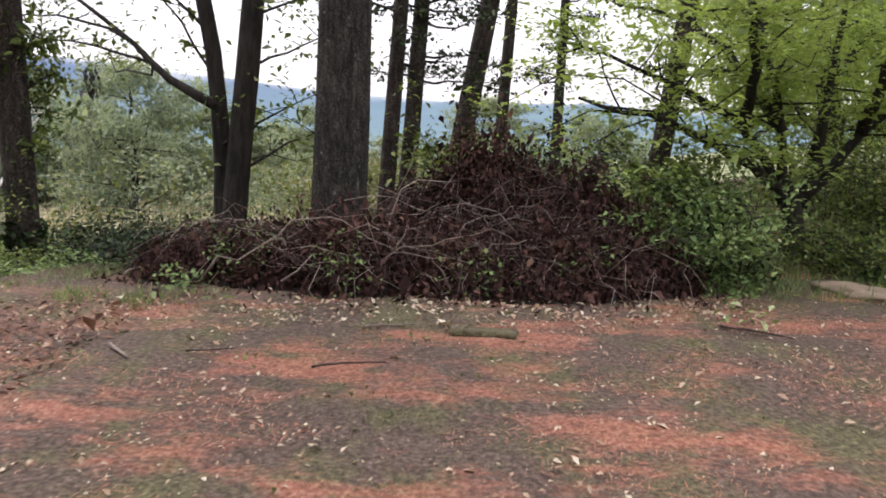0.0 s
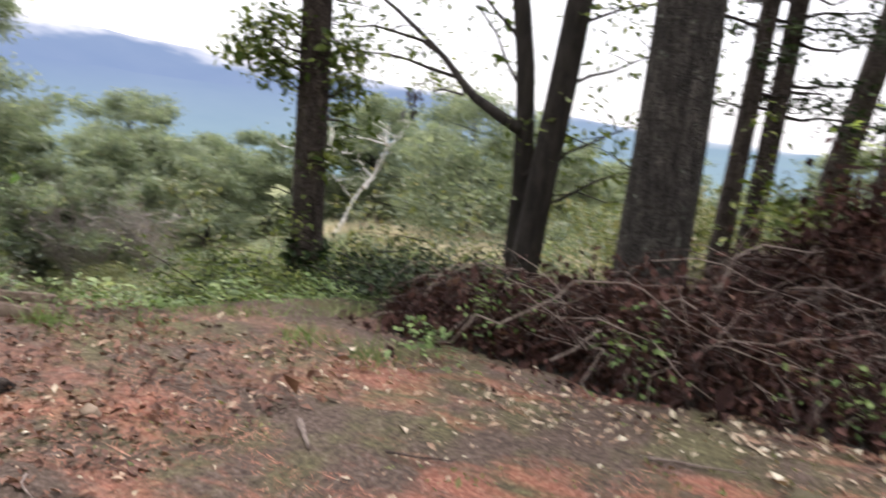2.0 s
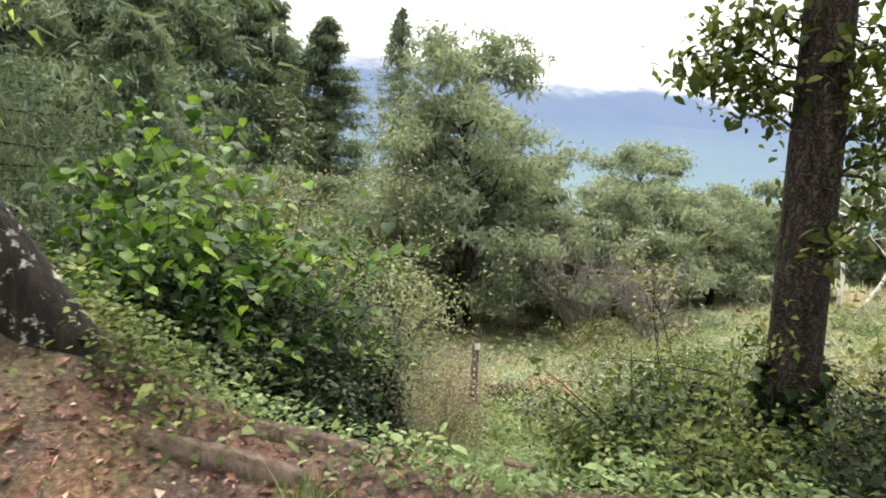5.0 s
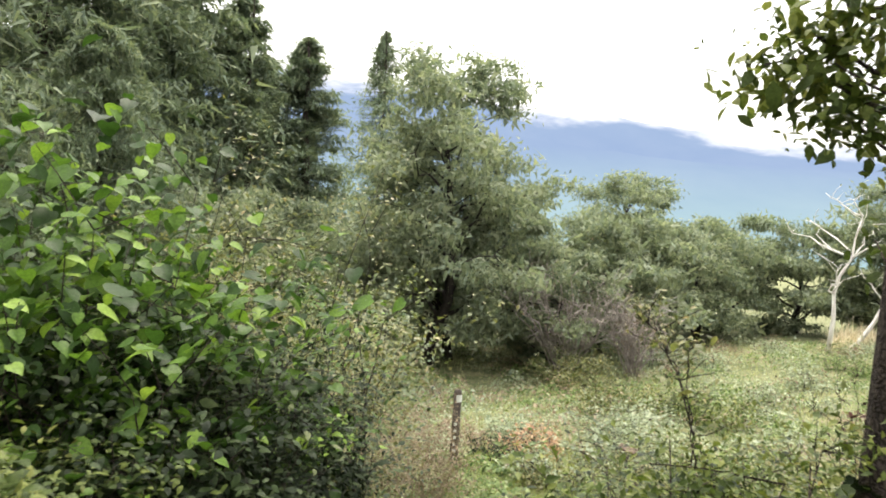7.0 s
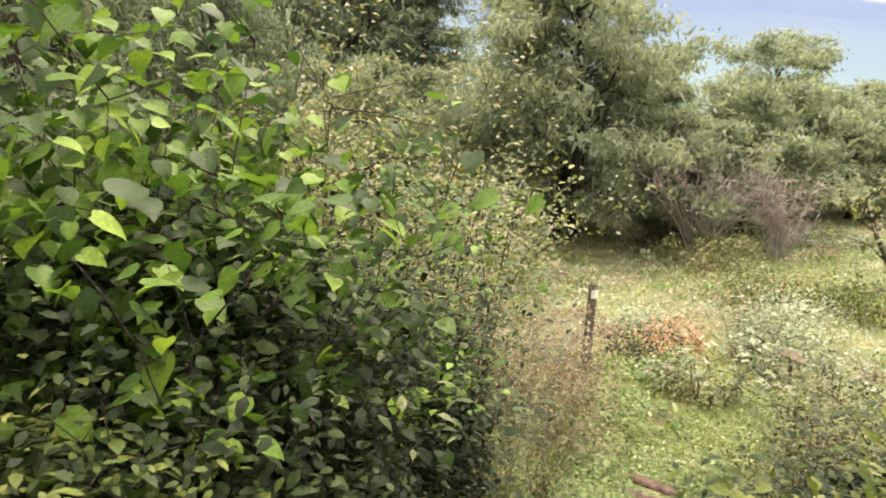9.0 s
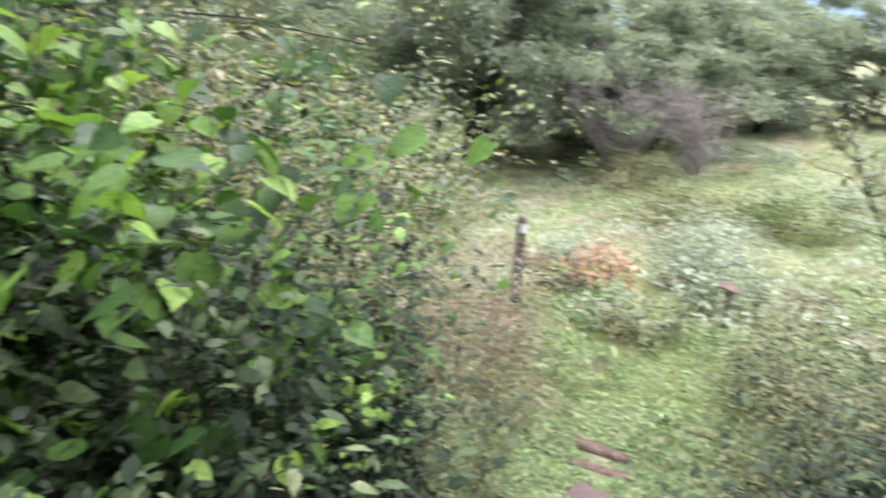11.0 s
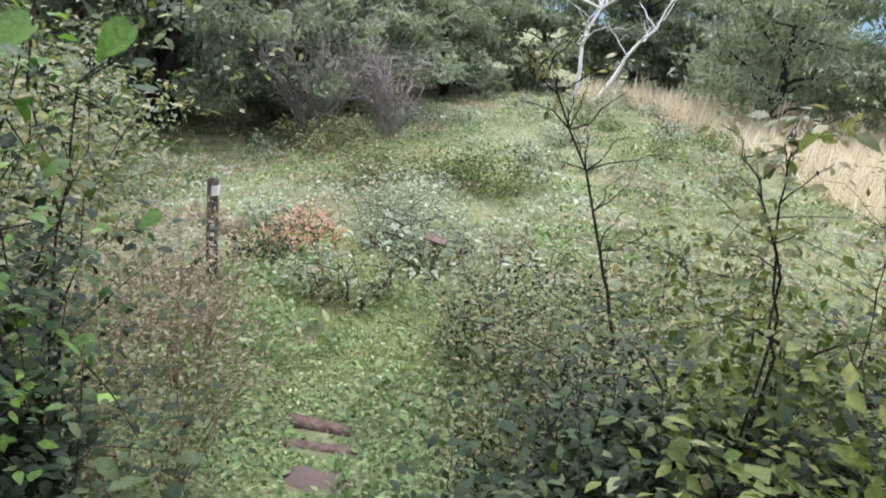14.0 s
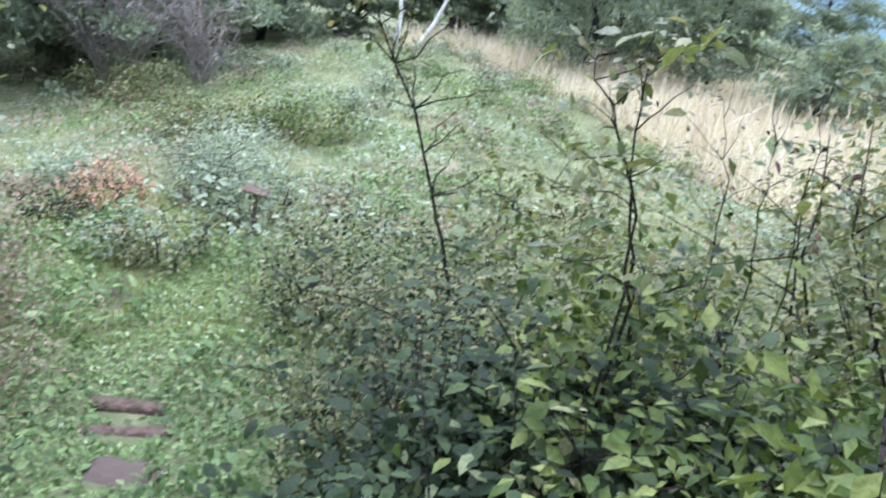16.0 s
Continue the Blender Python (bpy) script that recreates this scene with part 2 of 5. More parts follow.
def bark_mat(name, dark, light, scale=9.0, lichen=None, amount=0.62, plates=0):
    m, n, l, bsdf = node_mat(name)
    grain = noise_node(n, l, scale, 6, 0.7, (1, 1, 0.22))
    big = noise_node(n, l, 1.7, 3)
    r = ramp(n, [(0.4, dark), (0.62, light)])
    l.new(grain.outputs[0], r.inputs[0])
    col = mix_rgb(n, l, 0.45, r.outputs[0], mix_rgb(n, l, big.outputs[0], dark, light))
    if lichen:
        sp = noise_node(n, l, 14, 4, 0.7)
        rr = ramp(n, [(amount, (0, 0, 0)), (amount + 0.06, (1, 1, 1))])
        l.new(sp.outputs[0], rr.inputs[0])
        col = mix_rgb(n, l, rr.outputs[0], col, lichen)
    height = grain.outputs[0]
    if plates:
        vor, warp, mp = n.new("ShaderNodeTexVoronoi"), n.new("ShaderNodeMix"), n.new("ShaderNodeMapping")
        vor.feature, warp.data_type = "DISTANCE_TO_EDGE", "VECTOR"
        vor.inputs["Scale"].default_value = plates
        g2 = n.new("ShaderNodeNewGeometry")
        mp.inputs["Scale"].default_value = (1, 1, 0.22)
        l.new(g2.outputs["Position"], mp.inputs["Vector"])
        warp.inputs[0].default_value = 0.16
        l.new(mp.outputs[0], warp.inputs[4])
        l.new(noise_node(n, l, 9, 3).outputs["Color"], warp.inputs[5])
        l.new(warp.outputs[1], vor.inputs["Vector"])
        crack = ramp(n, [(0.0, (0.35, 0.35, 0.35)), (0.2, (1, 1, 1))])
        l.new(vor.outputs["Distance"], crack.inputs[0])
        col = mix_rgb(n, l, 1.0, col, crack.outputs[0], "MULTIPLY")
        hm = n.new("ShaderNodeMath")
        hm.operation = "MULTIPLY_ADD"
        l.new(crack.outputs[0], hm.inputs[0])
        hm.inputs[1].default_value = 0.5
        l.new(grain.outputs[0], hm.inputs[2])
        height = hm.outputs[0]
    l.new(col, bsdf.inputs["Base Color"])
    bsdf.inputs["Roughness"].default_value = 0.92
    bsdf.inputs["Specular IOR Level"].default_value = 0.2
    bumped(n, l, bsdf, height, 1.0, 0.05)
    return m


def plain_mat(name, a, b, scale=20, rough=0.85, bump=0.3):
    m, n, l, bsdf = node_mat(name)
    t, big = noise_node(n, l, scale, 5, 0.65), noise_node(n, l, scale / 8, 2)
    l.new(mix_rgb(n, l, 0.4, mix_rgb(n, l, t.outputs[0], a, b), mix_rgb(n, l, big.outputs[0], a, b)), bsdf.inputs["Base Color"])
    bsdf.inputs["Roughness"].default_value = rough
    bumped(n, l, bsdf, t.outputs[0], bump, 0.01)
    return m


def ground_mat():
    m, n, l, bsdf = node_mat("forest_soil_and_meadow")
    g = n.new("ShaderNodeNewGeometry")
    dot = n.new("ShaderNodeVectorMath")
    dot.operation = "DOT_PRODUCT"
    dot.inputs[1].default_value = (-.75, .66, 0)
    l.new(g.outputs["Position"], dot.inputs[0])
    fine, mid, big = noise_node(n, l, 38, 6, 0.75), noise_node(n, l, 5.5, 5, 0.65), noise_node(n, l, 1.05, 4, 0.6)
    needles = noise_node(n, l, 0.9, 7, 0.72, (0.85, 1.8, 1))
    moss = noise_node(n, l, 1.3, 5, 0.7, (1.3, 1, 1))
    soil = ramp(n, [(0.32, (0.036, 0.026, 0.022)), (0.5, (0.092, 0.066, 0.054)), (0.64, (0.17, 0.128, 0.108)), (0.78, (0.36, 0.29, 0.25))])
    l.new(fine.outputs[0], soil.inputs[0])
    col = soil.outputs[0]
    mo = ramp(n, [(0.47, (0, 0, 0)), (0.6, (0.62, 0.62, 0.62))])
    l.new(moss.outputs[0], mo.inputs[0])
    mossc = ramp(n, [(0.34, (0.04, 0.042, 0.022)), (0.5, (0.095, 0.095, 0.045)), (0.66, (0.2, 0.2, 0.085))])
    l.new(fine.outputs[0], mossc.inputs[0])
    col = mix_rgb(n, l, mo.outputs[0], col, mossc.outputs[0])
    ne = ramp(n, [(0.49, (0, 0, 0)), (0.585, (0.62, 0.62, 0.62)), (0.72, (0.95, 0.95, 0.95))])
    l.new(needles.outputs[0], ne.inputs[0])
    nc = ramp(n, [(0.32, (0.12, 0.045, 0.032)), (0.52, (0.37, 0.145, 0.1)), (0.7, (0.54, 0.28, 0.2))])
    l.new(fine.outputs[0], nc.inputs[0])
    thin = n.new("ShaderNodeMapRange")
    thin.inputs["From Min"].default_value, thin.inputs["From Max"].default_value = 4.4, 5.7
    thin.inputs["To Min"].default_value, thin.inputs["To Max"].default_value = 1.0, 0.25
    l.new(dot.outputs["Value"], thin.inputs["Value"])
    nf = n.new("ShaderNodeMath")
    nf.operation = "MULTIPLY"
    l.new(ne.outputs[0], nf.inputs[0])
    l.new(thin.outputs[0], nf.inputs[1])
    col = mix_rgb(n, l, nf.outputs[0], col, nc.outputs[0])
    # meadow beyond the edge
    edge = n.new("ShaderNodeMath")
    edge.operation = "MULTIPLY_ADD"
    l.new(mid.outputs[0], edge.inputs[0])
    edge.inputs[1].default_value = 1.2
    l.new(dot.outputs["Value"], edge.inputs[2])
    mr = n.new("ShaderNodeMapRange")
    mr.inputs["From Min"].default_value, mr.inputs["From Max"].default_value = 6.9, 8.2
    l.new(edge.outputs[0], mr.inputs["Value"])
    grass = ramp(n, [(0.3, (0.055, 0.066, 0.034)), (0.5, (0.13, 0.145, 0.07)), (0.7, (0.3, 0.275, 0.17))])
    l.new(mix_rgb(n, l, 0.5, big.outputs[0], mid.outputs[0]), grass.inputs[0])
    col = mix_rgb(n, l, mr.outputs[0], col, grass.outputs[0])
    l.new(col, bsdf.inputs["Base Color"])
    bsdf.inputs["Roughness"].default_value = 0.95
    bsdf.inputs["Specular IOR Level"].default_value = 0.15
    h = n.new("ShaderNodeMath")
    h.operation = "ADD"
    l.new(fine.outputs[0], h.inputs[0])
    l.new(mid.outputs[0], h.inputs[1])
    bumped(n, l, bsdf, h.outputs[0], 0.8, 0.03)
    return m


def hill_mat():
    """Far hills: blue air and cloud-lost crests are painted into a glowing colour."""
    m, n, l, bsdf = node_mat("hills_with_painted_haze")
    g = n.new("ShaderNodeNewGeometry")
    sep = n.new("ShaderNodeSeparateXYZ")
    l.new(g.outputs["Position"], sep.inputs[0])
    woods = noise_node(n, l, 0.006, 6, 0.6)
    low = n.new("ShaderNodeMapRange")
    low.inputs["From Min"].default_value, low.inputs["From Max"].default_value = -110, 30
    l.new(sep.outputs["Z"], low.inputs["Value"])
    # painted haze: teal low on the ridge, bluer higher up
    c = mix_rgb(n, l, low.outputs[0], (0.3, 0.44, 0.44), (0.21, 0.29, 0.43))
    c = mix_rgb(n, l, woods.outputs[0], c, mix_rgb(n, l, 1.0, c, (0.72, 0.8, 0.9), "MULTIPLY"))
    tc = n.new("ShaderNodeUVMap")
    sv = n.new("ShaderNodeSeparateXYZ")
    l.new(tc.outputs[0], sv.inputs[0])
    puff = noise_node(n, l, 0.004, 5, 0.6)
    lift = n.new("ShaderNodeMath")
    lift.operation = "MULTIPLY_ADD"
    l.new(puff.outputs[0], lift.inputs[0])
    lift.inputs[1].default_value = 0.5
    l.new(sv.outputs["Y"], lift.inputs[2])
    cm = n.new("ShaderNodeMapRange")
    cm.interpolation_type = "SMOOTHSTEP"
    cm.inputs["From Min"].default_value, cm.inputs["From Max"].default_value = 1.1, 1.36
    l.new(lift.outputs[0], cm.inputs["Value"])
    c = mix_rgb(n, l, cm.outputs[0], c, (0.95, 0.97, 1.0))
    # the ridge glows by itself so the haze colours hold their brightness
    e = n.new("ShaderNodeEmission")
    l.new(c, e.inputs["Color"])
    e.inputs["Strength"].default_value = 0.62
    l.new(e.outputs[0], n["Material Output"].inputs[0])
    return m


GROUND = ground_mat()
HILL = hill_mat()
BARK_PINE = bark_mat("grey_pine_bark", (0.02, 0.017, 0.016), (0.13, 0.115, 0.105), 22, (0.24, 0.26, 0.22), 0.63, 34)
BARK_DARK = bark_mat("dark_wet_bark", (0.01, 0.008, 0.008), (0.05, 0.042, 0.038), 18)
BARK_BROWN = bark_mat("brown_bark", (0.028, 0.021, 0.019), (0.12, 0.094, 0.083), 16, plates=32)
BARK_LICHEN = bark_mat("lichened_bark", (0.008, 0.007, 0.006), (0.04, 0.033, 0.03), 14, (0.34, 0.36, 0.31), 0.58)
BARK_WHITE = bark_mat("white_birch_bark", (0.5, 0.47, 0.44), (0.8, 0.78, 0.75), 5)
WOOD_GREY = bark_mat("weathered_timber", (0.075, 0.052, 0.04), (0.22, 0.165, 0.13), 18)
WOOD_STEP = bark_mat("worn_step_timber", (0.06, 0.038, 0.03), (0.19, 0.13, 0.105), 18, (0.1, 0.12, 0.05), 0.56)
WOOD_POST = bark_mat("dark_post_wood", (0.03, 0.024, 0.02), (0.12, 0.1, 0.085), 18)
PAINT_WHITE = plain_mat("flaking_white_paint", (0.6, 0.6, 0.57), (0.82, 0.82, 0.8), 40)
ORANGE = plain_mat("orange_plastic", (0.85, 0.33, 0.01), (0.9, 0.4, 0.02), 15, 0.4, 0.05)
STONE = plain_mat("brown_field_stone", (0.12, 0.085, 0.06), (0.27, 0.2, 0.15), 14, 0.9, 0.6)
MOSSY = plain_mat("mossy_rotten_wood", (0.035, 0.027, 0.018), (0.11, 0.092, 0.045), 14, 0.95, 0.8)
LEAF_GREEN = leaf_mat("mid_green_leaves", [(0.0, (0.026, 0.042, 0.012)), (0.4, (0.066, 0.098, 0.024)), (0.75, (0.15, 0.18, 0.048)), (1.0, (0.3, 0.3, 0.11))], 0.27, 0.5, gloss=0.16)
LEAF_BRIGHT = leaf_mat("bright_broad_leaves", [(0.0, (0.013, 0.034, 0.009)), (0.4, (0.036, 0.08, 0.017)), (0.7, (0.1, 0.19, 0.032)), (1.0, (0.26, 0.38, 0.07))], 0.34, 0.45, 1.6, gloss=0.18)
LEAF_MAPLE = leaf_mat("yellow_green_leaves", [(0.0, (0.14, 0.19, 0.05)), (0.5, (0.24, 0.31, 0.09)), (1.0, (0.42, 0.48, 0.17))], 0.55)
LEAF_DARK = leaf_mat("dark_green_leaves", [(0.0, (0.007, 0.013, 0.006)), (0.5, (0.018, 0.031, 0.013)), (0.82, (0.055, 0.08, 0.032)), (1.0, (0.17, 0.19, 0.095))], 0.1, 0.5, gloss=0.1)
LEAF_OLIVE = leaf_mat("olive_leaves", [(0.0, (0.05, 0.066, 0.026)), (0.4, (0.115, 0.135, 0.05)), (0.75, (0.22, 0.215, 0.095)), (1.0, (0.34, 0.26, 0.16))], 0.36)
# grey-green paled so that the leaf colour itself carries distance haze
LEAF_FAR = leaf_mat("haze_paled_green_leaves", [(0.0, (0.1, 0.13, 0.098)), (0.5, (0.19, 0.228, 0.165)), (1.0, (0.33, 0.35, 0.25))], 0.42, 0.85, 0.35)
LEAF_CEDAR = leaf_mat("cedar_sprays", [(0.0, (0.075, 0.105, 0.078)), (0.5, (0.135, 0.175, 0.12)), (1.0, (0.24, 0.275, 0.175))], 0.34, 0.85, 0.5)
LEAF_DEAD = leaf_mat("dead_brown_leaves", [(0.0, (0.012, 0.007, 0.007)), (0.5, (0.038, 0.018, 0.017)), (0.85, (0.1, 0.048, 0.042)), (1.0, (0.22, 0.13, 0.1))], 0.1, 0.8, 2.0, 0.12)
LEAF_LITTER = leaf_mat("red_brown_leaf_litter", [(0.0, (0.03, 0.016, 0.013)), (0.45, (0.11, 0.05, 0.036)), (0.8, (0.22, 0.115, 0.08)), (1.0, (0.5, 0.38, 0.29))], 0.08, 0.75, 4.0)
LEAF_BLACK = leaf_mat("withered_purple_leaves", [(0.0, (0.02, 0.016, 0.022)), (1.0, (0.06, 0.05, 0.07))], 0.1, 0.6)
LEAF_RUST = leaf_mat("rust_red_fronds", [(0.0, (0.25, 0.14, 0.09)), (0.5, (0.42, 0.25, 0.17)), (1.0, (0.5, 0.4, 0.27))], 0.3, 0.7)
LEAF_PALE = leaf_mat("pale_fallen_leaves", [(0.0, (0.2, 0.11, 0.08)), (0.45, (0.33, 0.22, 0.16)), (0.8, (0.5, 0.42, 0.33)), (1.0, (0.66, 0.6, 0.5))], 0.1, 0.8, 6.0)
GRASS_GREEN = leaf_mat("green_grass_blades", [(0.0, (0.13, 0.155, 0.07)), (0.4, (0.24, 0.275, 0.125)), (0.75, (0.4, 0.4, 0.22)), (1.0, (0.58, 0.52, 0.38))], 0.38, 0.55, 0.45)
WEED_GREEN = leaf_mat("green_weed_leaves", [(0.0, (0.045, 0.078, 0.026)), (0.45, (0.105, 0.165, 0.055)), (0.8, (0.23, 0.3, 0.12)), (1.0, (0.5, 0.53, 0.35))], 0.3, 0.5, 0.8, 0.2)
WEED_PALE = leaf_mat("pale_grey_green_weeds", [(0.0, (0.13, 0.165, 0.12)), (0.5, (0.26, 0.31, 0.215)), (1.0, (0.46, 0.49, 0.37))], 0.35, 0.5, 0.5)
WEED_BROWN = leaf_mat("brown_dry_weeds", [(0.0, (0.13, 0.095, 0.075)), (0.5, (0.25, 0.19, 0.145)), (1.0, (0.4, 0.33, 0.24))], 0.25, 0.8, 0.8)
GRASS_PATH = leaf_mat("trodden_path_grass", [(0.0, (0.12, 0.16, 0.045)), (0.5, (0.25, 0.3, 0.09)), (1.0, (0.44, 0.45, 0.2))], 0.3, 0.55, 0.6)
GRASS_TAN = leaf_mat("tan_dry_grass", [(0.0, (0.4, 0.33, 0.26)), (0.5, (0.6, 0.51, 0.42)), (1.0, (0.77, 0.7, 0.6))], 0.35, 0.7, 0.5)
TWIG_PALE = bark_mat("bleached_twigs", (0.13, 0.1, 0.09), (0.42, 0.34, 0.3), 25)
TWIG_DEAD = bark_mat("grey_dead_twigs", (0.045, 0.032, 0.03), (0.15, 0.11, 0.1), 25)
TWIG_GREY = bark_mat("grey_dead_wood", (0.16, 0.14, 0.13), (0.4, 0.355, 0.325), 8)
TWIG_TAN = bark_mat("tan_dry_stems", (0.15, 0.11, 0.075), (0.36, 0.275, 0.19), 20)


# ---- ground, hills ----
def make_ground():
    a = np.concatenate([-np.geomspace(4500, 14, 40), np.linspace(-13.6, 13.6, 180), np.geomspace(14, 4500, 40)])
    gx, gy = np.meshgrid(a - 4.0, a + 8.0, indexing="ij")
    gz = land(gx, gy)
    near = np.exp(-((gx + 4) ** 2 + (gy - 8) ** 2) / 200)
    gz = gz + near * (0.02 * np.sin(7 * gx + 2 * np.sin(3 * gy)) * np.sin(6 * gy + 1.7 * np.sin(2.7 * gx)))
    n = len(a)
    i, j = np.meshgrid(np.arange(n - 1), np.arange(n - 1), indexing="ij")
    q = np.stack([i * n + j, (i + 1) * n + j, (i + 1) * n + j + 1, i * n + j + 1], -1).reshape(-1, 4)
    ob = part("ground", (np.stack([gx, gy, gz], -1).reshape(-1, 3), [q]), GROUND, smooth=True)
    return tagged(ob, "bare forest soil with red needles, falling to a green meadow", "ground", kind="structure")


make_ground()


def make_hills(name, dist, az, elev, seed, drop=110, cloud=1.0):
    """A ridge at that distance; az in degrees from north towards west, elev the crest's height angle."""
    rng = np.random.default_rng(seed)
    a = np.linspace(az[0], az[-1], 160)
    e = np.interp(a, az, elev)
    e = e + 0.10 * np.interp(a, np.linspace(a[0], a[-1], 40), rng.normal(size=40)) + 0.03 * rng.normal(size=160)
    top = np.tan(np.radians(e)) * dist
    rows = []
    for k, f in enumerate(np.linspace(0, 1, 9)):
        r = dist * (1 - 0.35 * (1 - f)) * (1 + 0.015 * np.interp(a, np.linspace(a[0], a[-1], 25), rng.normal(size=25)))
        z = -drop + (top + drop) * f ** 1.2 * (1 + (0.05 * np.interp(a, np.linspace(a[0], a[-1], 30), rng.normal(size=30)) if k < 8 else 0))
        rows.append(np.stack([-np.sin(np.radians(a)) * r, np.cos(np.radians(a)) * r, z], -1))
    v = np.concatenate(rows)
    n = 160
    i, j = np.meshgrid(np.arange(8), np.arange(n - 1), indexing="ij")
    q = np.stack([i * n + j, i * n + j + 1, (i + 1) * n + j + 1, (i + 1) * n + j], -1).reshape(-1, 4)
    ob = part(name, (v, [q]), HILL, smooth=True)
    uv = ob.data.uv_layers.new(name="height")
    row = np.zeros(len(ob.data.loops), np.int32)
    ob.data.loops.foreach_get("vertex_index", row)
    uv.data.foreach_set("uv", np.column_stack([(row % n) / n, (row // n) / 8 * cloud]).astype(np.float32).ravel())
    return tagged(ob, "wooded mountain ridge, blue haze and cloud painted into its colour", "mountain", kind="structure")


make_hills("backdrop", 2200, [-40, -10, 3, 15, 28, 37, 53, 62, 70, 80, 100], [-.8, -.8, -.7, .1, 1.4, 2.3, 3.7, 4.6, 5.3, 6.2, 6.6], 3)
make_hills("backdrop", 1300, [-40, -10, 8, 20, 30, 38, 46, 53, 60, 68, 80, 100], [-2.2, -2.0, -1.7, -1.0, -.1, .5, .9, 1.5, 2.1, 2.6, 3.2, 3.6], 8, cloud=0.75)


# ---- plants ----
def clumps(centres, radius, count, rng, flat=0.6):
    """Scatter points in clumps round the centres."""
    c = np.asarray(centres, float)
    pick = rng.integers(0, len(c), count)
    g = rng.normal(size=(count, 3)) * radius
    g[:, 2] *= flat
    return c[pick] + g


def limb_tree(trunk, r0, r1, limbs, rng, sub=4, sides=8, limb_r=0.35, spread=0.55, droop=0.0):
    """Trunk polyline with limbs (start fraction, end offset). Returns trunk geo, limb geos and twig ends."""
    trunk = np.asarray(trunk, float)
    n = len(trunk)
    rad = np.linspace(r0, r1, n)
    rad[0] *= 1.25
    tg = tube(trunk, rad, sides + 2, 0.06, rng)
    ends, geos = [], []
    for f, off in limbs:
        k = f * (n - 1)
        i = min(int(k), n - 2)
        p = trunk[i] + (trunk[i + 1] - trunk[i]) * (k - i)
        r = np.interp(k, np.arange(n), rad) * limb_r
        off = np.asarray(off, float)
        line = bend(p, p + off, 6, 0.16, 0.04 - droop, rng)
        mine = [tube(line, np.linspace(r, r * 0.3, 6), sides - 2, 0.04, rng)]
        length = np.linalg.norm(off)
        for _ in range(sub):
            q = line[rng.integers(2, 6)]
            d = off / length * 0.6 + rng.normal(size=3) * spread
            d[2] = d[2] * 0.6 + 0.12 - droop
            e = q + d / np.linalg.norm(d) * length * rng.uniform(0.3, 0.6)
            mine.append(tube(bend(q, e, 5, 0.18, 0.0, rng), np.linspace(r * 0.35, r * 0.1, 5), 4, 0, rng))
            ends += [e, (q + e) / 2]
        geos.append(join(*mine))
        ends.append(line[-1])
    return tg, geos, np.array(ends)


def broad_tree(height, crown_r, r0, seed, count, size, mat, bark, label, low=0.25, lean=(0, 0), name="tree", at=(0, 0, 0), clump=0.55, nl=13, group="", flat=0.5, shape="chip"):
    """A broadleaf tree standing at its own origin."""
    rng = np.random.default_rng(seed)
    t = thing(name, at, label, "tree", group)
    trunk = bend((0, 0, -0.3), (lean[0], lean[1], height * 0.85), 8, 0.07, 0, rng)
    limbs = []
    for k in range(nl):
        f = low + (0.98 - low) * (k + rng.uniform(0, 0.8)) / nl
        a = k * 2.4 + rng.uniform(-0.4, 0.4)
        prof = np.sin(np.pi * np.clip(0.22 + 0.72 * (f - low) / (1 - low), 0, 1)) ** 0.7
        rr = crown_r * prof * rng.uniform(0.6, 1.15)
        limbs.append((f, (np.cos(a) * rr, np.sin(a) * rr, height * rng.uniform(0.06, 0.2))))
    tg, lg, ends = limb_tree(trunk, r0, r0 * 0.2, limbs, rng, 4, 8, 0.45)
    part("trunk", tg, bark, t, smooth=True)
    for g in lg:
        part("limb", g, bark, t, smooth=True)
    part("crown", leaves(clumps(ends, clump * crown_r / 3.0, count, rng, flat), size, shape, 0.8, rng, drop=0.25), mat, t)
    return t


def conifer(height, r, r0, seed, count, at, label, name="cedar_tree", low=0.12, mat=None, size=0.4, slim=1.0, group=""):
    rng = np.random.default_rng(seed)
    t = thing(name, at, label, "tree", group)
    part("trunk", tube(bend((0, 0, -0.3), (rng.normal() * 0.2, rng.normal() * 0.2, height), 8, 0.01, 0, rng), np.linspace(r0, 0.03, 8), 8, 0.03, rng), BARK_BROWN, t, smooth=True)
    nb = int(height * 11)
    cs, geos = [], []
    for k in range(nb):
        f = low + (1 - low) * ((k + rng.uniform()) / nb) ** .75
        z = f * height
        rr = r * (1 - f) ** slim * rng.uniform(0.6, 1.1) + 0.05
        a = rng.uniform(0, 2 * np.pi)
        tip = np.array([np.cos(a) * rr, np.sin(a) * rr, z - 0.12 * rr + 0.1])
        geos.append(tube(np.array([[0, 0, z], tip * [0.5, 0.5, 1] + [0, 0, 0.06], tip]), [0.03, 0.02, 0.008], 3, 0, rng))
        m = max(6, int(rr * 3.5))
        g = np.linspace(0.25, 1.05, m)[:, None]
        cs.append(np.column_stack([np.array([0, 0, z]) * (1 - g) + tip * g, np.full(m, 0.05 + 0.11 * rr)]))
    cs = np.concatenate(cs)
    cs = cs[rng.integers(0, len(cs), count)]
    pts = cs[:, :3] + rng.normal(size=(count, 3)) * cs[:, 3:] * [1, 1, 0.7]
    tagged(part("branchwood", join(*geos), BARK_BROWN, t), kind="stuff")
    part("crown", leaves(pts, size, "spray", 0.5, rng, drop=0.5), mat or LEAF_CEDAR, t)
    return t


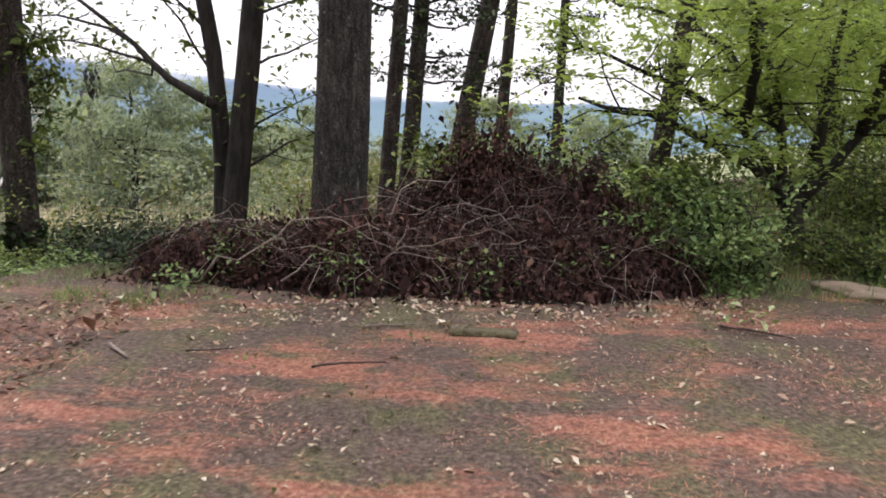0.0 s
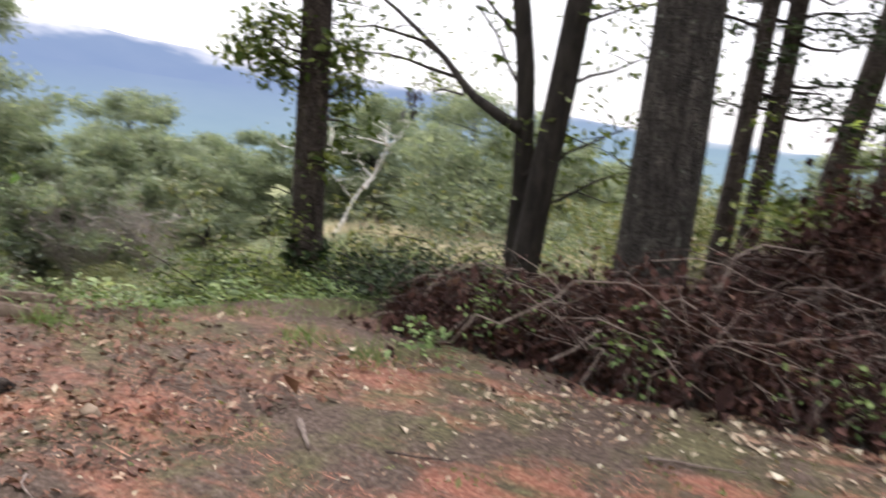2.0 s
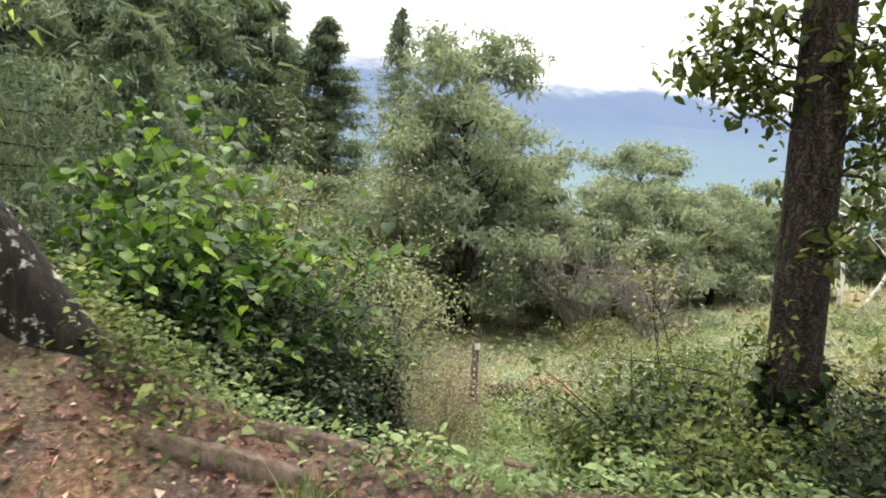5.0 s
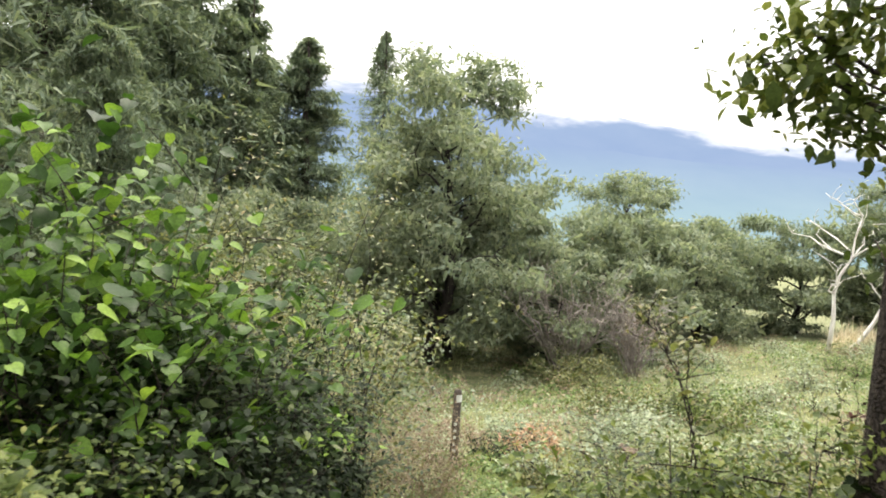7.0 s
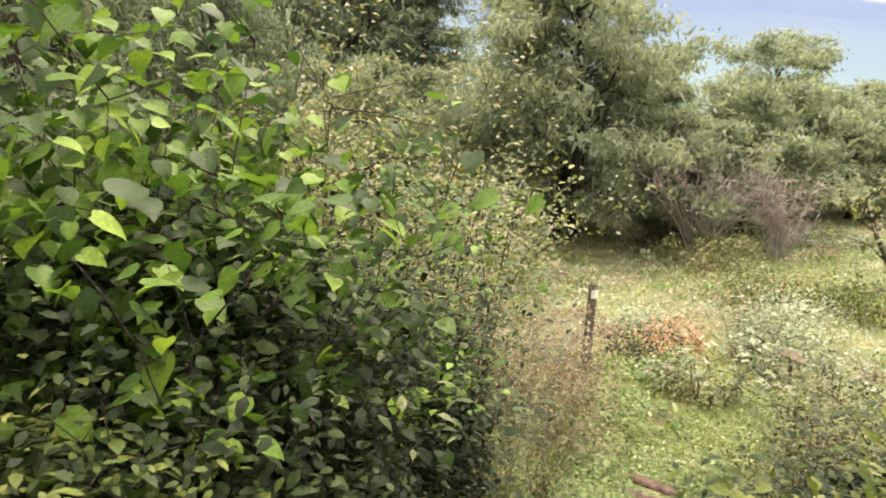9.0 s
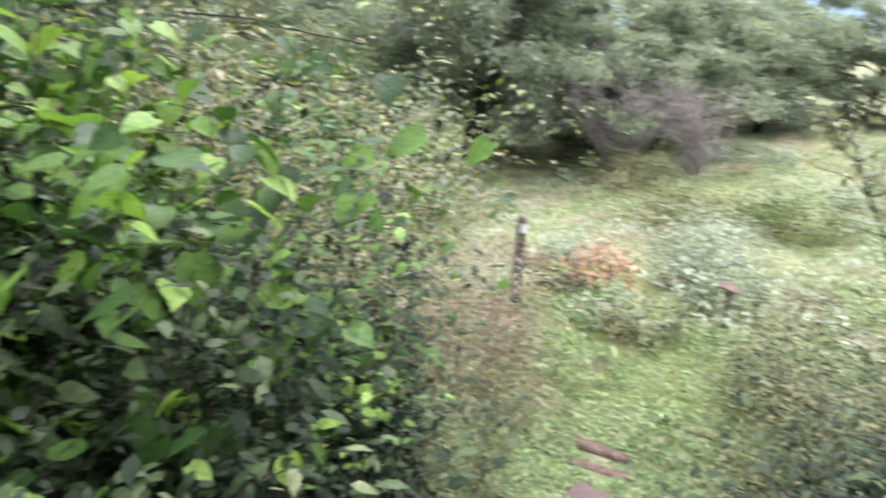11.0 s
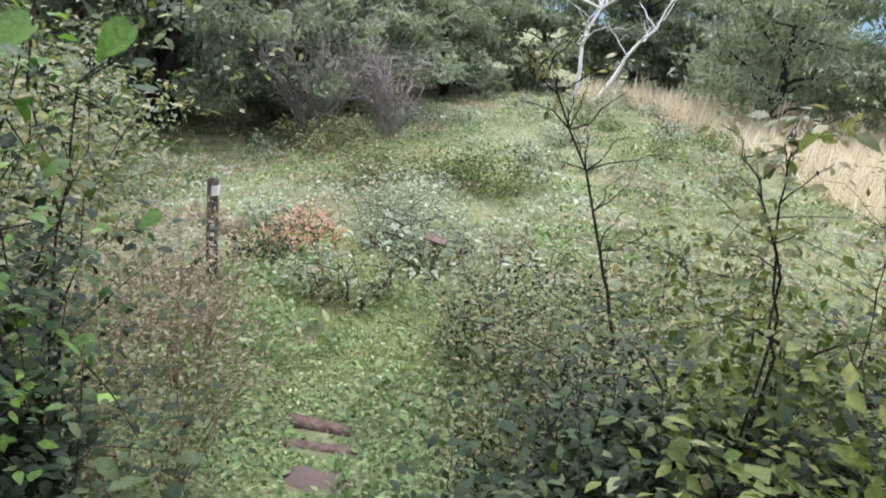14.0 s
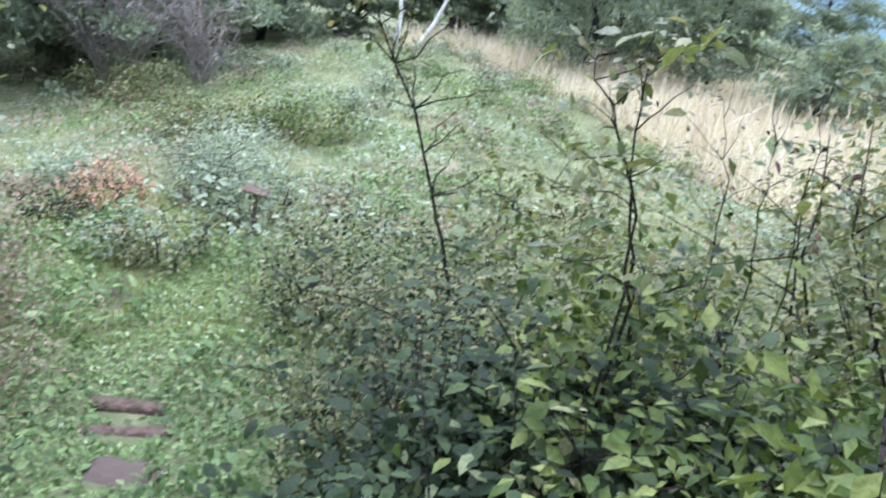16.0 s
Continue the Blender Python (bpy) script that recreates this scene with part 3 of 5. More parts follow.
def shrub(at, radius, height, seed, count, size, mat, label, shape="blade", stems=9, bark=None, name="shrub", clump=0.2, tilt=0.5, group="", drop=0.1, base=0.15, cat="shrub", stem_r=0.012, inner=0, bare=0.0):
    """A bush of several stems from the ground, leafy from low down."""
    rng = np.random.default_rng(seed)
    t = thing(name, at, label, cat, group)
    geos, cs = [], []
    for k in range(stems):
        a, rr = rng.uniform(0, 2 * np.pi), radius * rng.uniform(0.2, 1.0) ** 0.6
        top = np.array([np.cos(a) * rr, np.sin(a) * rr, height * (1.05 - 0.45 * (rr / radius) ** 2) * rng.uniform(0.75, 1.08)])
        foot = np.array([np.cos(a) * rr * 0.45, np.sin(a) * rr * 0.45, -0.15])
        line = bend(foot, top, 6, 0.12, 0.03, rng)
        mine = [tube(line, np.linspace(stem_r, stem_r * 0.25, 6), 5, 0, rng)]
        for _ in range(5):
            q = line[rng.integers(1, 6)]
            e = q + rng.normal(size=3) * [radius * 0.33, radius * 0.33, height * 0.1] + [0, 0, height * 0.06]
            mine.append(tube(np.array([q, (q + e) / 2 + [0, 0, 0.02], e]), [stem_r * 0.5, stem_r * 0.35, stem_r * 0.15], 3, 0, rng))
            cs += [e, (q + e) / 2]
        part("stem", join(*mine), bark or BARK_BROWN, t)
        f = rng.uniform(base, 1, 6)[:, None]
        i = np.clip((f[:, 0] * 5).astype(int), 0, 4)
        cs += list(line[i])
    pts = clumps(cs, clump * .75, count, rng, 0.7)
    pts = pts[(pts[:, 2] > bare * height) | (rng.uniform(size=len(pts)) < .12)]
    pts = pts[pts[:, 2] > 0.0]
    part("foliage", leaves(pts, size, shape, tilt, rng, 0.24, drop), mat, t, smooth=True)
    # filling of dark-coloured leaves that paints the shade within the bush
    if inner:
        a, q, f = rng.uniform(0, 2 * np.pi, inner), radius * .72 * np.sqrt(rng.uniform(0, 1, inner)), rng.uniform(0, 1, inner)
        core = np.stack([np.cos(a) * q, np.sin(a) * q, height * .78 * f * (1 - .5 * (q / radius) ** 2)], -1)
        part("inner_shade_leaves", leaves(core, min(size * 1.3, .06), "leaflet" if size > .04 else "blade", .5, rng, 0.25, .3), LEAF_DARK, t, "inner leaves coloured dark to stand for the bush's own shade")
    return t


# -- the tall pines and hardwoods behind the brush pile
def tall_trunk(name, base, top_at, r0, label, seed, bark, height=13.0, crown=2600, crown_mat=None, rc=2.4, stubs=5, group="pines at the terrace edge"):
    """A long bare trunk through two known places, with its crown high above."""
    rng = np.random.default_rng(seed)
    b, p = np.asarray(base, float), np.asarray(top_at, float)
    g = float(land(b[0], b[1]))
    d = (p - b) / (p[2] - b[2])
    foot = b + d * (g - 0.25 - b[2])
    t = thing(name, (foot[0], foot[1], g), label, "tree", group)
    o = np.array([foot[0], foot[1], g])
    zs = np.concatenate([[g - 0.25, g + 0.1, g + 0.45], np.linspace(g + 1.2, height, 9)])
    line = b + d * (zs - b[2])[:, None] - o
    wob = np.random.default_rng(seed + 50).normal(size=(len(zs), 2)) * 0.008
    line[3:, :2] += wob[3:]
    rad = r0 * np.concatenate([[1.35, 1.18, 1.04], np.linspace(1.0, 0.3, 9)])
    part("trunk", tube(line, rad, 16, 0.025, rng), bark, t, smooth=True)
    geos, cs = [], []
    for k in range(16):
        z = height * rng.uniform(0.55, 1.0)
        c = b + d * (z - b[2]) - o
        a = rng.uniform(0, 2 * np.pi)
        e = c + np.array([np.cos(a), np.sin(a), rng.uniform(-0.05, 0.25)]) * rc * rng.uniform(0.5, 1.0) * (1.25 - z / height * 0.7)
        geos.append(tube(bend(c, e, 5, 0.1, 0.02, rng), np.linspace(0.05, 0.012, 5), 4, 0, rng))
        cs += list(c + (e - c) * np.linspace(0.35, 1, 6)[:, None])
    low = []
    for k in range(stubs):
        z = rng.uniform(1.5, height * 0.4)
        c = b + d * (z - b[2]) - o
        a = rng.uniform(0, 2 * np.pi)
        e = c + np.array([np.cos(a), np.sin(a), rng.uniform(-0.2, 0.2)]) * rng.uniform(0.4, 1.1)
        geos.append(tube(bend(c, e, 5, 0.14, 0, rng), np.linspace(0.018, 0.005, 5), 4, 0, rng))
        low += list(c + (e - c) * np.linspace(0.5, 1, 3)[:, None])
    for g in geos:
        part("branch", g, BARK_DARK, t)
    pts = clumps(cs, 0.28, crown, rng, 0.5)
    if low:
        part("needle_sprays", leaves(clumps(low, 0.13, 130 * stubs, rng, 0.4), .055, "blade", .6, rng), LEAF_DARK, t)
    part("crown", leaves(pts, 0.17, "blade", 0.6, rng), crown_mat or LEAF_DARK, t)
    return t


tall_trunk("pine_tree", (-1.08, 7.43, 0.29), (-1.03, 7.44, 2.18), 0.245, "thick grey pine with cracked bark behind the brush pile", 11, BARK_PINE, 15, 4000, rc=3.2, stubs=3)
tall_trunk("pine_tree", (-0.89, 9.78, 0.82), (-0.78, 9.79, 2.44), 0.098, "slim brown pine rising behind the brush pile", 12, BARK_BROWN, 12, stubs=14)
tall_trunk("pine_tree", (-0.67, 10.01, 1.02), (-0.58, 10.01, 2.47), 0.105, "slim brown pine beside its twin", 13, BARK_BROWN, 12, stubs=14)
tall_trunk("pine_tree", (-0.10, 11.24, 0.68), (0.23, 11.25, 2.62), 0.15, "leaning grey-brown pine behind the brush pile", 14, BARK_BROWN, 13, stubs=5)
tall_trunk("pine_tree", (0.51, 15.24, 0.41), (0.63, 15.24, 3.06), 0.12, "slim dark pine further back", 15, BARK_BROWN, 13, stubs=10)
tall_trunk("pine_tree", (1.45, 14.19, 0.80), (1.48, 14.19, 2.97), 0.09, "slim dark pine with ragged side twigs", 16, BARK_DARK, 11, stubs=16)
tall_trunk("pine_tree", (2.21, 9.54, 0.58), (2.42, 9.49, 2.48), 0.115, "leaning brown pine among yellow-green leaves", 17, BARK_BROWN, 12, stubs=2)


def twin_tree():
    rng = np.random.default_rng(21)
    g = float(land(-2.3, 8.0))
    o = np.array([-2.30, 8.05, g])
    t = thing("twin_stemmed_tree", o, "dark twin-stemmed hardwood with a long bare side limb", "tree")
    main = np.array([(-2.36, 8.03, g - .2), (-2.30, 8.05, -.1), (-2.26, 8.06, .1), (-2.18, 8.09, .9), (-2.10, 8.11, 1.6), (-2.04, 8.13, 2.24), (-1.8, 8.2, 4.0), (-1.5, 8.3, 6.5)]) - o
    part("main_trunk", tube(main, [.15, .14, .125, .12, .115, .11, .09, .03], 12, .03, rng), BARK_DARK, t, smooth=True)
    second = np.array([(-2.36, 8.20, g - .2), (-2.41, 8.21, .2), (-2.41, 8.22, .7), (-2.43, 8.2, 1.25), (-2.47, 8.19, 1.75), (-2.55, 8.18, 2.23), (-2.9, 8.1, 3.8), (-3.4, 8.0, 6)]) - o
    part("second_trunk", tube(second, [.1, .095, .09, .085, .08, .075, .06, .02], 10, .03, rng), BARK_DARK, t, smooth=True)
    limb = np.array([(-2.44, 8.15, 1.22), (-2.66, 8.17, 1.33), (-2.94, 8.24, 1.47), (-3.14, 8.31, 1.63), (-3.34, 8.40, 1.80), (-3.66, 8.48, 2.03), (-3.97, 8.55, 2.24), (-4.6, 8.7, 2.6), (-5.2, 8.8, 2.85)]) - o
    part("side_limb", tube(limb, [.055, .05, .042, .036, .03, .024, .019, .013, .006], 8, .03, rng), BARK_DARK, t, smooth=True)
    geos, cs = [], []
    for p0, p1 in (((-2.94, 8.24, 1.47), (-5.23, 11.2, 1.62)), ((-3.14, 8.31, 1.63), (-4.9, 8.9, 1.95)), ((-3.34, 8.4, 1.8), (-4.8, 8.6, 2.1)),
                   ((-2.45, 8.2, 1.5), (-3.3, 8.5, 2.5)), ((-2.5, 8.2, 1.9), (-3.9, 8.6, 3.0)), ((-2.1, 8.1, 1.6), (-1.3, 8.4, 1.95)), ((-2.05, 8.12, 2.1), (-1.3, 8.3, 2.3)),
                   ((-2.2, 8.08, .9), (-1.5, 8.3, 1.35)), ((-2.2, 8.08, .6), (-1.45, 8.4, .95)), ((-1.95, 8.15, 2.9), (-1.0, 8.6, 3.4)), ((-2.3, 8.1, .9), (-2.7, 8.9, .75)), ((-2.7, 8.15, 3.0), (-3.6, 8.3, 3.3)), ((-3.1, 8.1, 4.6), (-4.4, 8.4, 5.0)), ((-1.7, 8.2, 4.6), (-.8, 8.5, 5.2))):
        line = bend(np.array(p0) - o, np.array(p1) - o, 7, .09, .02, rng)
        mine = [tube(line, np.linspace(.018, .005, 7), 5, 0, rng)]
        cs += list(line[3:])
        for _ in range(6):
            q = line[rng.integers(2, 7)]
            e = q + rng.normal(size=3) * [.3, .25, .14] + [-.08, .1, .05]
            mine.append(tube(bend(q, e, 4, .12, 0, rng), np.linspace(.007, .002, 4), 3, 0, rng))
            cs += [e]
        part("branch", join(*mine), BARK_DARK, t)
    part("leaves", leaves(clumps(cs, .13, 2300, rng, .6), .062, "blade", .6, rng), LEAF_GREEN, t)
    return t


twin_tree()


IVY_TIPS = ((-4.58, 7.0, 1.77), (-4.45, 7.08, 1.9), (-4.38, 7.17, 1.72), (-4.35, 7.15, 2.0), (-3.8, 7.6, 1.8), (-3.75, 7.62, 1.5), (-4.3, 7.2, 1.55))


def ivy_tree():
    rng = np.random.default_rng(23)
    g = float(land(-4.05, 7.42))
    o = np.array([-4.05, 7.42, g])
    t = thing("ivy_tree", o, "straight brown trunk with leafy sprigs and creeper at its foot", "tree")
    zs = np.concatenate([[-.2, .1, .5], np.linspace(1.0, 11, 10)])
    line = np.stack([-.02 * zs / 3, 0 * zs, zs], -1)
    part("trunk", tube(line, .148 * np.concatenate([[1.3, 1.15, 1.05], np.linspace(1, .4, 10)]), 14, .03, rng), BARK_BROWN, t, smooth=True)
    a = rng.uniform(0, 2 * np.pi, 900)
    z = rng.uniform(0, 1, 900) ** 1.3 * 1.15
    part("creeper", leaves(np.stack([np.cos(a) * .17, np.sin(a) * .17, z], -1), .07, "broad", .7, rng, drop=.5), LEAF_DARK, t)
    geos, cs = [], []
    for k in range(34):
        z = rng.uniform(1.75, 4.6)
        a = rng.uniform(0, 2 * np.pi)
        e = np.array([np.cos(a) * rng.uniform(.2, .6), np.sin(a) * rng.uniform(.2, .6), z + rng.uniform(-.2, .35)])
        ln = bend((0, 0, z), e, 5, .12, 0, rng)
        geos.append(tube(ln, np.linspace(.012, .004, 5), 4, 0, rng))
        cs += list(ln[2:])
    for e in IVY_TIPS:
        e = np.array(e) - o
        ln = bend((0, 0, e[2] - .25), e, 6, .08, .04, rng)
        geos.append(tube(ln, np.linspace(.014, .004, 6), 4, 0, rng))
        cs += [*ln[3:], ln[-1], ln[-1], ln[-1], *(ln[-1] + rng.normal(size=(4, 3)) * .08)]
    for g in geos:
        part("sprig", g, BARK_BROWN, t)
    part("leaves", leaves(clumps(cs, .1, 3400, rng, .7), .058, "leaflet", .6, rng, drop=.4), LEAF_GREEN, t)
    geos, cs = [], []
    for k in range(16):
        z, a = rng.uniform(6, 11), rng.uniform(0, 2 * np.pi)
        e = np.array([np.cos(a) * 2, np.sin(a) * 2, z + .6])
        ln = bend((-.05, 0, z), e, 5, .1, 0, rng)
        geos.append(tube(ln, np.linspace(.04, .01, 5), 4, 0, rng))
        cs += list(ln[1:])
    for g in geos:
        part("branch", g, BARK_BROWN, t)
    part("crown", leaves(clumps(cs, .35, 3000, rng, .5), .13, "blade", .6, rng), LEAF_GREEN, t)


ivy_tree()


def hanging_leaves():
    """A broken sprig of withered leaves caught on the side limb."""
    rng = np.random.default_rng(25)
    o = np.array([-5.23, 11.2, 1.62])
    t = thing("withered_sprig", o, "withered purple-black leaf cluster hanging from a limb", "leaf cluster")
    part("stalk", tube(np.array([[0, 0, .02], [.01, 0, -.1], [0, .01, -.3]]), [.006, .005, .003], 5), BARK_DARK, t)
    z = -rng.uniform(.0, .36, 30)
    part("dead_leaves", leaves(np.stack([rng.normal(0, .06, 30), rng.normal(0, .05, 30), z], -1), .11, "blade", .35, rng, drop=1.25), LEAF_BLACK, t)


hanging_leaves()


def maple():
    """The low spreading tree with yellow-green layers of leaves."""
    rng = np.random.default_rng(31)
    g = float(land(3.25, 8.1))
    o = np.array([3.25, 8.1, g])
    t = thing("spreading_tree", o, "low spreading tree with dark limbs and yellow-green leaves", "tree")
    part("trunk", tube(np.array([[.04, 0, -.2], [.03, 0, .05], [0, 0, .3], [-.05, 0, .5]]), [.15, .12, .1, .1], 12, .04, rng), BARK_DARK, t, smooth=True)
    limbs = [[(0, 0, .35), (-.25, .1, .75), (-.5, .15, 1.15), (-.95, .2, 1.5), (-1.5, .3, 1.75), (-2.1, .3, 1.9)],
             [(-.03, 0, .4), (-.1, .15, .95), (-.15, .25, 1.5), (-.3, .4, 2.2), (-.35, .5, 3.1)],
             [(.0, 0, .45), (.25, -.05, .8), (.55, -.1, 1.2), (.95, -.1, 1.5), (1.6, -.2, 1.75), (2.3, -.3, 2.0)],
             [(.02, 0, .4), (.2, .2, 1.0), (.4, .4, 1.7), (.5, .5, 2.5), (.4, .6, 3.4)],
             [(-.1, 0, .45), (-.5, -.2, .9), (-1.0, -.3, 1.15), (-1.6, -.3, 1.25), (-2.2, -.2, 1.35)],
             [(.5, -.1, 1.15), (.5, -.5, 1.7), (.4, -1.0, 2.3), (.2, -1.5, 2.8)],
             [(-.5, .15, 1.15), (-.6, -.3, 1.7), (-.8, -.8, 2.2), (-1.2, -1.2, 2.6)],
             [(.2, .2, .9), (.6, .9, 1.6), (1.1, 1.6, 2.2), (1.7, 2.3, 2.7)],
             [(-.1, .2, 1.1), (-.5, 1.0, 1.8), (-.9, 1.8, 2.3), (-1.4, 2.6, 2.6)]]
    cs = []
    twigs = []
    for ln in limbs:
        ln = np.array(ln, float)
        ln[1:] += rng.normal(size=(len(ln) - 1, 3)) * .05
        fine = np.stack([np.interp(np.linspace(0, len(ln) - 1, 12), np.arange(len(ln)), ln[:, k]) for k in range(3)], -1)
        fine[1:-1] += rng.normal(size=(10, 3)) * .018
        part("limb", tube(fine, np.linspace(.06, .014, 12), 8, .05, rng), BARK_DARK, t, smooth=True)
        for _ in range(11):
            q = fine[rng.integers(4, 12)]
            e = q + rng.normal(size=3) * [.6, .6, .25] + [0, 0, .15]
            tw = bend(q, e, 5, .14, .05, rng)
            twigs.append(tube(tw, np.linspace(.013, .003, 5), 4, 0, rng))
            cs += list(tw[1:])
    for g in twigs:
        part("twig", g, BARK_DARK, t)
    cs = np.array(cs)
    pts = clumps(cs, .2, 17000, rng, .22)
    part("crown", leaves(pts, .062, "blade", .35, rng), LEAF_MAPLE, t)


maple()


# -- far trees: a few kinds, repeated
def scaled(x, y, s, turn, sz=None):
    return pose(x, y, float(land(x, y)), 0, 0, turn) @ Matrix.Diagonal((s, s, sz or s, 1))


FAR_LABEL = "grey-green broadleaf tree on the far side of the meadow"
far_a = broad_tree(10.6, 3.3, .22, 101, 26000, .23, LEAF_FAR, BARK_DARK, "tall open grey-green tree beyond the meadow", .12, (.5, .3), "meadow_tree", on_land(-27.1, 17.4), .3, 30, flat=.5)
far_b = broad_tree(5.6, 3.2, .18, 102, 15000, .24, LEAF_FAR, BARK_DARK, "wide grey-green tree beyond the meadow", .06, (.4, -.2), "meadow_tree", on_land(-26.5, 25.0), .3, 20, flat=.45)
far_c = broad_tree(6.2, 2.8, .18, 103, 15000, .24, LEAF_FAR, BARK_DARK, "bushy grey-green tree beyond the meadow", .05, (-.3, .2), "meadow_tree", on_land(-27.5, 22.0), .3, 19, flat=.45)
FAR_SPOTS = [(-24.6, 21.6, .75, 60), (-27.6, 18.6, .8, 210), (-30.5, 16.2, .8, 40), (-33, 19, 1.0, 140), (-33, 24, .8, 75), (-30.5, 28.5, .95, 15), (-28, 31.5, .9, 200), (-30, 35, 1.0, 250), (-27, 37, .95, 310),
             (-23, 38, .9, 20), (-20, 40.5, .9, 100), (-16, 40, .85, 170), (-12, 41, .75, 220), (-8, 40, .6, 60), (-4, 38, .6, 280), (-24, 42, 1.2, 90), (-34, 31, 1.1, 10),
             (-10, 33, .6, 120), (-6.5, 30, .5, 333), (-36, 15, 1.0, 60), (-31, 11, 1.0, 190), (0, 36, .6, 15), (5, 34, .7, 75)]
for k, (x, y, s, turn) in enumerate(FAR_SPOTS):
    tagged(copy_thing((far_c, far_a)[k] if k < 2 else (far_b, far_c, far_b, far_a)[(k - 2) % 4], scaled(x, y, s, turn, s * (.75 if k % 4 == 1 and k > 1 else 1))), FAR_LABEL, group="trees beyond the meadow")
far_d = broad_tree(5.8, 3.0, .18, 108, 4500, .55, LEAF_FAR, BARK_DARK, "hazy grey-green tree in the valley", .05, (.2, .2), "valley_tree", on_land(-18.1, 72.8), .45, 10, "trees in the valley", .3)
for k in range(1, 11):
    a, d = 14 + k * 6.2 + (k * 37 % 5), 75 + (k * 53 % 40)
    x, y, s = -math.sin(radians(a)) * d, math.cos(radians(a)) * d, 1.1 + (k * 29 % 7) * .08
    tagged(copy_thing(far_d, scaled(x, y, s, k * 71)), "hazy grey-green tree in the valley", group="trees in the valley")
for ob in (far_a, far_b, far_c):
    tagged(ob, group="trees beyond the meadow")
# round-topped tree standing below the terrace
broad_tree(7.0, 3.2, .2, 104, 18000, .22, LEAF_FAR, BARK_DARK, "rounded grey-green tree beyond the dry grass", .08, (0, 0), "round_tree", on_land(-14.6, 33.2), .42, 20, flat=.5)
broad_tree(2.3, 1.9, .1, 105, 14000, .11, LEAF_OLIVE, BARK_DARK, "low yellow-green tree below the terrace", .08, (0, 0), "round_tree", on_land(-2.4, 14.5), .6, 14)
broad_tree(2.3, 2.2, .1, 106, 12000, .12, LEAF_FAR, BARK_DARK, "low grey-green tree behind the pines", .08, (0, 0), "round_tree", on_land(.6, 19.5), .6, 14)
wood = broad_tree(7.0, 3.2, .18, 107, 15000, .17, LEAF_MAPLE, BARK_DARK, "light green woodland tree, some copies added unseen behind the terrace", .1, (.3, 0), "woodland_tree", on_land(6.2, 15.5), .55, 16, "woodland trees")
for x, y, s, turn in ((9.0, 12.5, 1.0, 100), (10.8, 9.4, .9, 200), (8.6, 20.5, 1.0, 30), (12.5, 16, 1.1, 290), (11.5, 22, 1.2, 120), (15, 11, 1.2, 160)):
    copy_thing(wood, scaled(x, y, s, turn))

# unseen woodland copies, added behind the terrace to hold back sky light
for x, y, s, turn in ((3.6, -3.8, 1.1, 20), (-.6, -4.4, 1.15, 140), (-4.8, -3.2, 1.1, 250), (-8.8, -2.0, 1.1, 75), (8.5, -3.0, 1.1, 310), (-12.6, -.6, 1.0, 200)):
    copy_thing(wood, scaled(x, y, s, turn))

# conifers on the far left
CED = "tall dark cedar at the edge of the wood"
cedars = [conifer(16, 2.7, .28, 201, 34000, on_land(-45, 18.4), CED, group="cedars", size=.27, slim=.55, low=.05)]
cedars[0].scale = (1.45, 1.45, .92)
for x, y, s, sz, turn in ((-43, 14.4, 1.5, .98, 50), (-42, 11.5, 1.7, 1.25, 110), (-38, 8.8, 1.6, 1.2, 200), (-35, 6.5, 1.5, 1.25, 260), (-31, 5.0, 1.5, 1.2, 20), (-27, 2.5, 1.5, 1.2, 77), (-46, 16.3, 1.5, .85, 130), (-40.5, 9.9, 1.5, 1.1, 310)):
    copy_thing(cedars[0], pose(x, y, float(land(x, y)), 0, 0, turn) @ Matrix.Diagonal((s / 1.45, s / 1.45, sz / .92, 1)))
conifer(19.4, 6.6, .2, 202, 8000, on_land(-57.2, 28.3), "slender pointed spruce rising above the trees", "spruce_tree", .3, LEAF_CEDAR, .42, .9)
conifer(8.6, 3.4, .2, 203, 34000, on_land(-24.5, 6.3), "dark fir with layered drooping boughs", "fir_tree", .08, LEAF_CEDAR, .19, .6)
conifer(11.0, 3.6, .22, 204, 34000, on_land(-20.5, 2.4), "broad dark fir at the wood's edge", "fir_tree", .08, LEAF_CEDAR, .19, .6)


def birch():
    rng = np.random.default_rng(41)
    x, y = -21.4, 31.6
    t = thing("bare_birch", on_land(x, y), "bare white birch with two forked stems", "tree")
    g = 0
    for a, b, top in ((0, 0, (.4, .5, 5.2)), (.35, .3, (2.4, 2.0, 4.6))):
        ln = bend((a, b, -.2), top, 8, .06, 0, rng)
        part("stem", tube(ln, np.linspace(.1, .025, 8), 8, .03, rng), BARK_WHITE, t, smooth=True)
        geos = []
        for k in range(11):
            q = ln[rng.integers(3, 8)]
            e = q + np.array([rng.normal() * 1.1, rng.normal() * 1.0, rng.uniform(.2, 1.3)])
            br = bend(q, e, 6, .15, .02, rng)
            mine = [tube(br, np.linspace(.04, .01, 6), 5, 0, rng)]
            for _ in range(3):
                q2 = br[rng.integers(2, 6)]
                mine.append(tube(bend(q2, q2 + rng.normal(size=3) * [.4, .4, .3] + [0, 0, .25], 4, .15, 0, rng), np.linspace(.015, .005, 4), 4, 0, rng))
            part("branch", join(*mine), BARK_WHITE, t)


birch()


